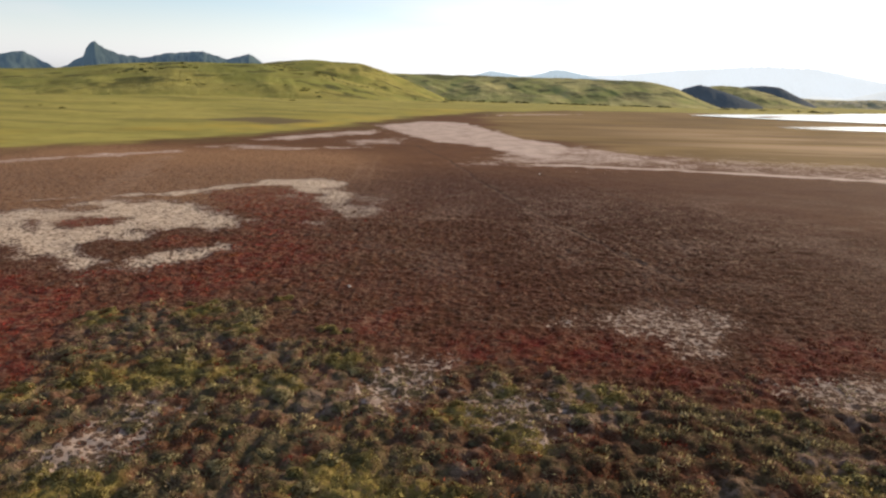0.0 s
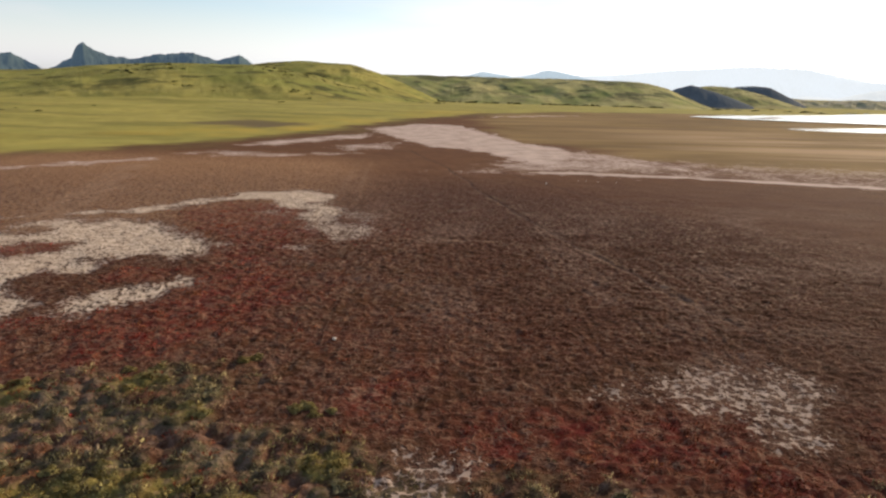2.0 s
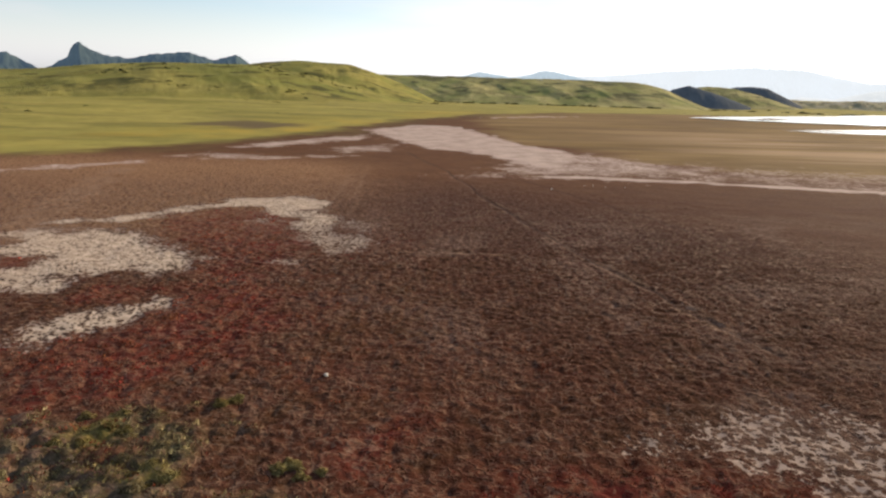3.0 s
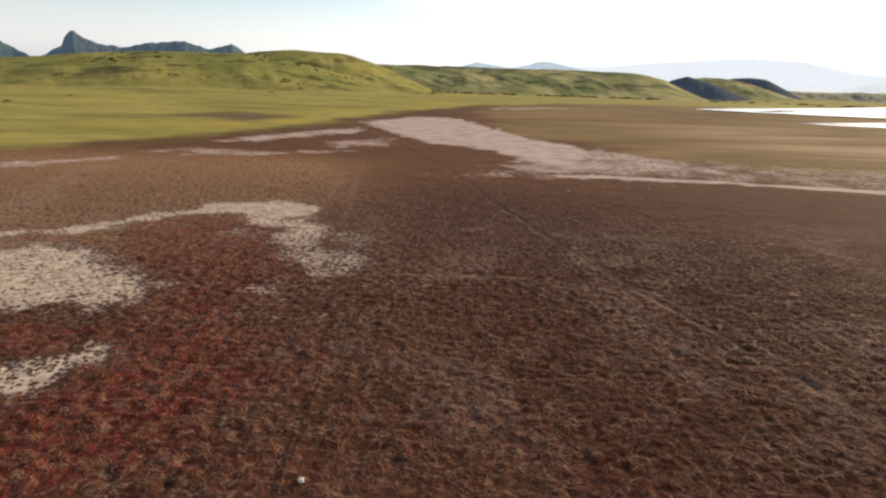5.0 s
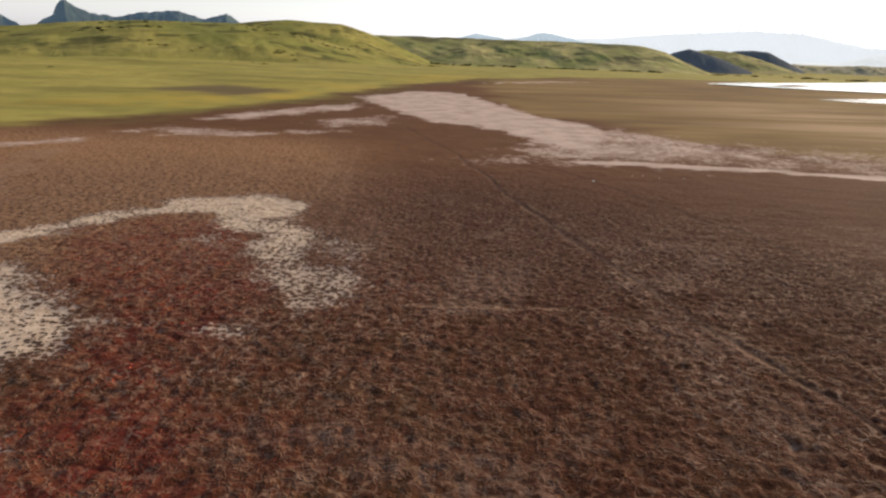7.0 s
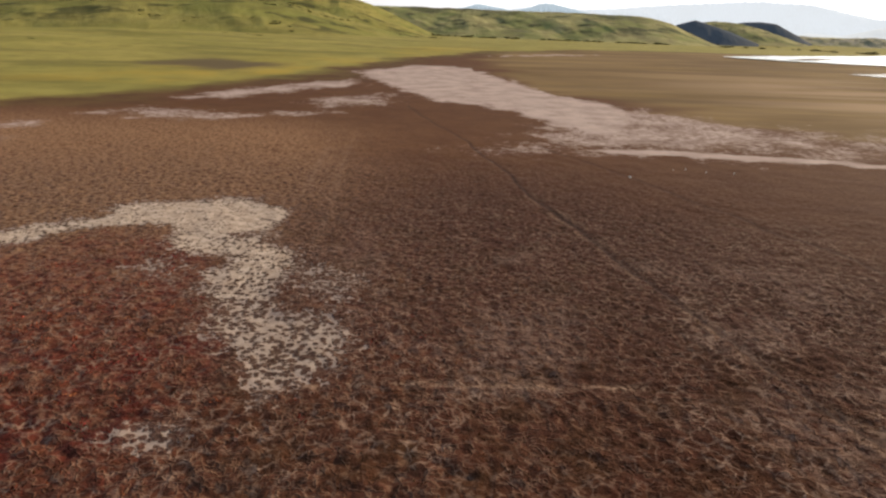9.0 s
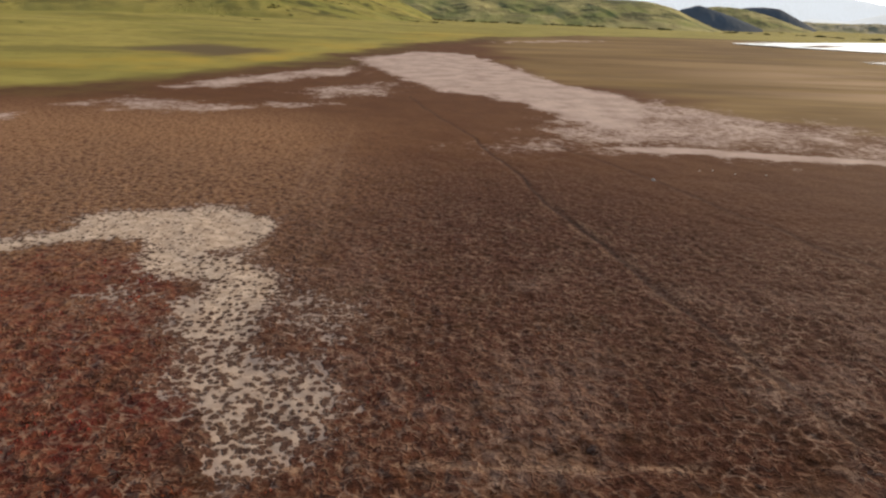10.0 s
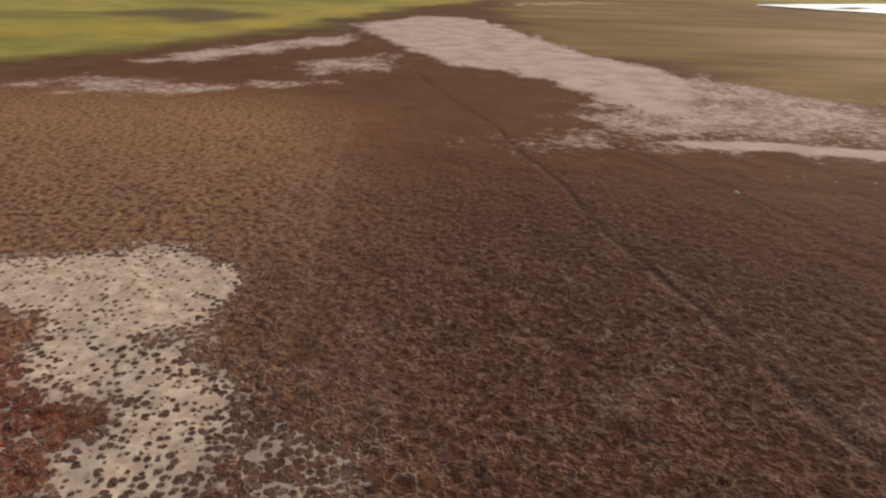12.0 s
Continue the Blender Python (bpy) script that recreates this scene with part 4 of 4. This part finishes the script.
roll = rng.uniform(0, 1, len(tx))
patchy = fbm(tx * 0.55, ty * 0.55, 25, 4)
is_green = roll < q["green"] * (0.15 + 0.85 * smooth(0.42, 0.54, patchy))
is_red = ~is_green & (rng.uniform(0, 1, len(tx)) < np.maximum(0.92 * q["red"] * smooth(0.26, 0.44, fbm(tx * 0.7, ty * 0.7, 27, 3)), 0.5 * q["green"]))
is_brown = ~is_green & ~is_red


def tint(sel, a, b, seed, scale=0.5):
    """Colours between a and b, in drifts and from plant to plant."""
    k = np.clip(smooth(0.3, 0.7, fbm(tx[sel] * scale, ty[sel] * scale, seed, 3)) * 0.7 + rng.uniform(-0.3, 0.5, sel.sum()), 0, 1)[:, None]
    return np.array(a) * (1 - k) + np.array(b) * k


brown_tint = tint(is_brown, (0.172, 0.068, 0.032), (0.215, 0.104, 0.048), 35, 0.8)
straw = rng.uniform(0, 1, len(brown_tint)) < 0.05
brown_tint[straw] = (0.32, 0.20, 0.125)
# paler farther off and westward; eastward, backlit shade is put into the tint
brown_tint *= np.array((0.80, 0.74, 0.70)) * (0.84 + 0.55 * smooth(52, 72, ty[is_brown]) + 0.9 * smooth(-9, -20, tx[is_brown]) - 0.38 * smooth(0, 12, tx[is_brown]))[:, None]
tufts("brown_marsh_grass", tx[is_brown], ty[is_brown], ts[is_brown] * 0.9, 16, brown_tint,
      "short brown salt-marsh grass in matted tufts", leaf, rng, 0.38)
red_tint = tint(is_red, (0.28, 0.033, 0.029), (0.29, 0.085, 0.042), 37, 0.7)
# brighter in the west; the eastern darkening is shade put into the tint
red_tint *= 0.84 * (1 + 0.75 * smooth(-3, -9, tx[is_red]) - 0.36 * smooth(0, 9, tx[is_red]))[:, None]
rust = smooth(0.6, 0.72, fbm(tx[is_red] * 0.6, ty[is_red] * 0.6, 43, 3))[:, None]
red_tint = red_tint * (1 - rust) + np.array((0.33, 0.125, 0.05)) * rust
tufts("red_glasswort", tx[is_red], ty[is_red], ts[is_red], 18, red_tint,
      "low crimson glasswort cushions on salty ground", leaf, rng, 0.6)
green_tint = tint(is_green, (0.30, 0.26, 0.115), (0.54, 0.46, 0.25), 39)
pale_stem = rng.uniform(0, 1, len(green_tint)) < 0.1
green_tint[pale_stem] = (0.42, 0.33, 0.22)
gold_here = q["gold"][is_green][:, None]
green_tint = green_tint * (1 - gold_here) + np.array((0.50, 0.42, 0.155)) * gold_here
tufts("green_saltwort", tx[is_green], ty[is_green], ts[is_green], 22, green_tint, "low grey-green and yellow saltwort cushions", leaf, rng, 0.75)


# ---------------------------------------------------------------- shrubs and stones
def part(name, me, parent, label=""):
    ob = new(name, me)
    ob.parent = parent
    if label:
        ob["label"] = label
    return ob


def bush_meshes(seed, leaves, wide, tall, tone, cover):
    """The leaves and the stems of a small rounded bush."""
    r = np.random.default_rng(seed)
    th, ph = r.uniform(0, 2 * np.pi, leaves), np.arccos(r.uniform(0.05, 1, leaves))
    lump = 0.75 + 0.35 * np.sin(th * 3 + seed) * np.sin(ph * 2 + seed) + r.uniform(-0.15, 0.15, leaves)
    c = np.stack([np.sin(ph) * np.cos(th) * wide * lump, np.sin(ph) * np.sin(th) * wide * lump, np.cos(ph) * tall * lump + 0.02], 1)
    a, b = r.normal(0, 1, (leaves, 3)), r.normal(0, 1, (leaves, 3))
    a /= np.linalg.norm(a, axis=1)[:, None]
    b /= np.linalg.norm(b, axis=1)[:, None]
    s = (wide * r.uniform(0.7, 1.4, leaves) * (2.3 / math.sqrt(leaves)))[:, None]
    co = np.stack([c - a * s, c - b * s * 0.6, c + a * s, c + b * s * 0.6], 1).reshape(-1, 3)
    co[:, 2] = np.maximum(co[:, 2], -0.02)
    col = np.array(tone)[None] * r.uniform(0.75, 1.2, (leaves, 1))
    col = np.repeat(np.concatenate([col, np.ones((leaves, 1))], 1), 4, axis=0)
    soft = 0.55 * c / np.array((wide, wide, tall)) + np.array((0, 0, 0.85)) + r.normal(0, 0.22, (leaves, 3))
    soft /= np.linalg.norm(soft, axis=1)[:, None]
    foliage = mesh_from("foliage", co, np.arange(leaves * 4).reshape(-1, 4), cover, [("tint", col)], normals=np.repeat(soft, 4, axis=0))
    bm = bmesh.new()
    for k in range(7):
        t, lean = k * 0.9 + seed, r.uniform(0.2, 0.7)
        m = Matrix.Rotation(t, 4, "Z") @ Matrix.Rotation(lean, 4, "Y") @ Matrix.Translation((0, 0, tall * 0.4))
        bmesh.ops.create_cone(bm, segments=5, radius1=wide * 0.035, radius2=wide * 0.012, depth=tall * 0.9, matrix=m)
    stems = bpy.data.meshes.new("stems")
    bm.to_mesh(stems), bm.free()
    stems.materials.append(bark)
    return foliage, stems


kb = Nodes("dry_stem", 0.9)
kb.colour(kb.mix(kb.noise(20, 3), (0.10, 0.065, 0.04), (0.2, 0.14, 0.09)))
bark = kb.m


def make_bush(name, seed, leaves, wide, tall, tone, label, category, group, cover):
    root = tagged(new(name), label, category, group)
    foliage, stems = bush_meshes(seed, leaves, wide, tall, tone, cover)
    part("foliage", foliage, root)
    part("stems", stems, root, "thin dry brown stems")
    return root


def strew(root_kinds, spots):
    """One copy of a kind at each spot: x, y, turn, size; the first of each kind is moved there."""
    used = set()
    for k, (x, y, turn, size) in enumerate(spots):
        root = root_kinds[k % len(root_kinds)]
        m = pose(x, y, level(x, y) - 0.02, 0, 0, turn) @ Matrix.Diagonal((size, size, size, 1))
        if root.name in used:
            ob = copy_thing(root, Matrix.Identity(4))
        else:
            ob = root
            used.add(root.name)
        ob.matrix_basis = m


pick = random.Random(5)
gold_kinds = [make_bush("shrub", s, 800, 0.36, 0.16, (0.52, 0.44, 0.165), "low yellow-green saltbush cushion on the marsh", "shrub", "yellow marsh shrubs", bush_leaf) for s in (1, 2, 3)]
spots = []
for cx, cy, cr in GOLD:
    for k in range(int(2 + cr * 6)):
        a, r = pick.uniform(0, 6.3), cr * math.sqrt(pick.random())
        spots.append((cx + r * math.cos(a), cy + r * math.sin(a), pick.uniform(0, 360), pick.uniform(0.4, 0.8)))
strew(gold_kinds, spots)
grey_kinds = [make_bush("shrub", s, 800, 0.38, 0.15, (0.48, 0.41, 0.235), "low grey-green saltbush cushion on the marsh", "shrub", "grey-green marsh shrubs", bush_leaf) for s in (4, 5, 6)]
spots = []
while len(spots) < 125:
    x, y = pick.uniform(-12, 17), pick.uniform(17, 33)
    if inside(np.array([x]), np.array([y]), GREEN_EDGE)[0] > 0.3:
        spots.append((x, y, pick.uniform(0, 360), pick.uniform(0.4, 0.9)))
strew(grey_kinds, spots)


def make_stone(name, seed, size, label):
    bm = bmesh.new()
    bmesh.ops.create_icosphere(bm, subdivisions=2, radius=size)
    for v in bm.verts:
        v.co *= 0.8 + 0.35 * noise.noise(v.co * (1.3 / size) + Vector((seed, 0, 0)))
        v.co.z *= 0.6
    me = bpy.data.meshes.new(name)
    bm.to_mesh(me), bm.free()
    me.materials.append(pale)
    return tagged(new(name, me), label, "stone", "pale stones")


pale = stone_material()
for k, (x, y, s) in enumerate(((-1.1, 35.35, 0.10), (11.9, 75.2, 0.13), (15.4, 77.9, 0.07), (16.2, 78.0, 0.07), (17.2, 77.2, 0.07), (19.0, 77.2, 0.08))):
    make_stone("stone", k, s, "small pale stone lying on brown ground").matrix_world = pose(x, y, level(x, y) + s * 0.25, 0, 0, 40 * k)


# ---------------------------------------------------------------- bushes on the far slopes
def skyward(x, y):
    """The highest ground or hillside under the sky at a place."""
    hit, place, *_ = scene.ray_cast(deps, (x, y, 300), (0, 0, -1))
    return place.z if hit else level(x, y)


deps = bpy.context.evaluated_depsgraph_get()
far_kinds = [make_bush("bush", s, 90, 1.5, 1.2, (0.075, 0.08, 0.03), "dark green round bush on the grassy slope", "bush", "bushes on the hills", leaf) for s in (11, 12, 13)]
drifts = [(470 - abs(pick.gauss(0, 70)), pick.gauss(-15, 8)) for k in range(15)]
spots = []
for k in range(255):
    # drifts of bushes on the near hill, and the hedge-like line at the foot of the ridge
    if k < 125:
        r, az = drifts[k % 15]
        r, az = r + pick.gauss(0, 7), az + pick.gauss(0, 1.3)
    elif k < 135:
        r, az = pick.uniform(170, 300), pick.uniform(-38, -12)
    elif k < 220:
        r, az = pick.gauss(1000, 9), pick.uniform(-6, 17)
    else:
        r, az = pick.uniform(750, 1650), pick.uniform(20, 36)
    spots.append((r * math.sin(radians(az)), 10 + r * math.cos(radians(az)), pick.uniform(0, 360), pick.uniform(0.3, 0.85) * (2.6 if k >= 135 else 0.85 if k < 125 else 0.5)))
levels = [skyward(x, y) for x, y, *_ in spots]
for k, ((x, y, turn, size), z) in enumerate(zip(spots, levels)):
    ob = far_kinds[k] if k < 3 else copy_thing(far_kinds[k % 3], Matrix.Identity(4))
    ob.matrix_basis = pose(x, y, z - 0.15, 0, 0, turn) @ Matrix.Diagonal((size * pick.uniform(1.2, 3.0), size, size * pick.uniform(0.6, 1), 1))
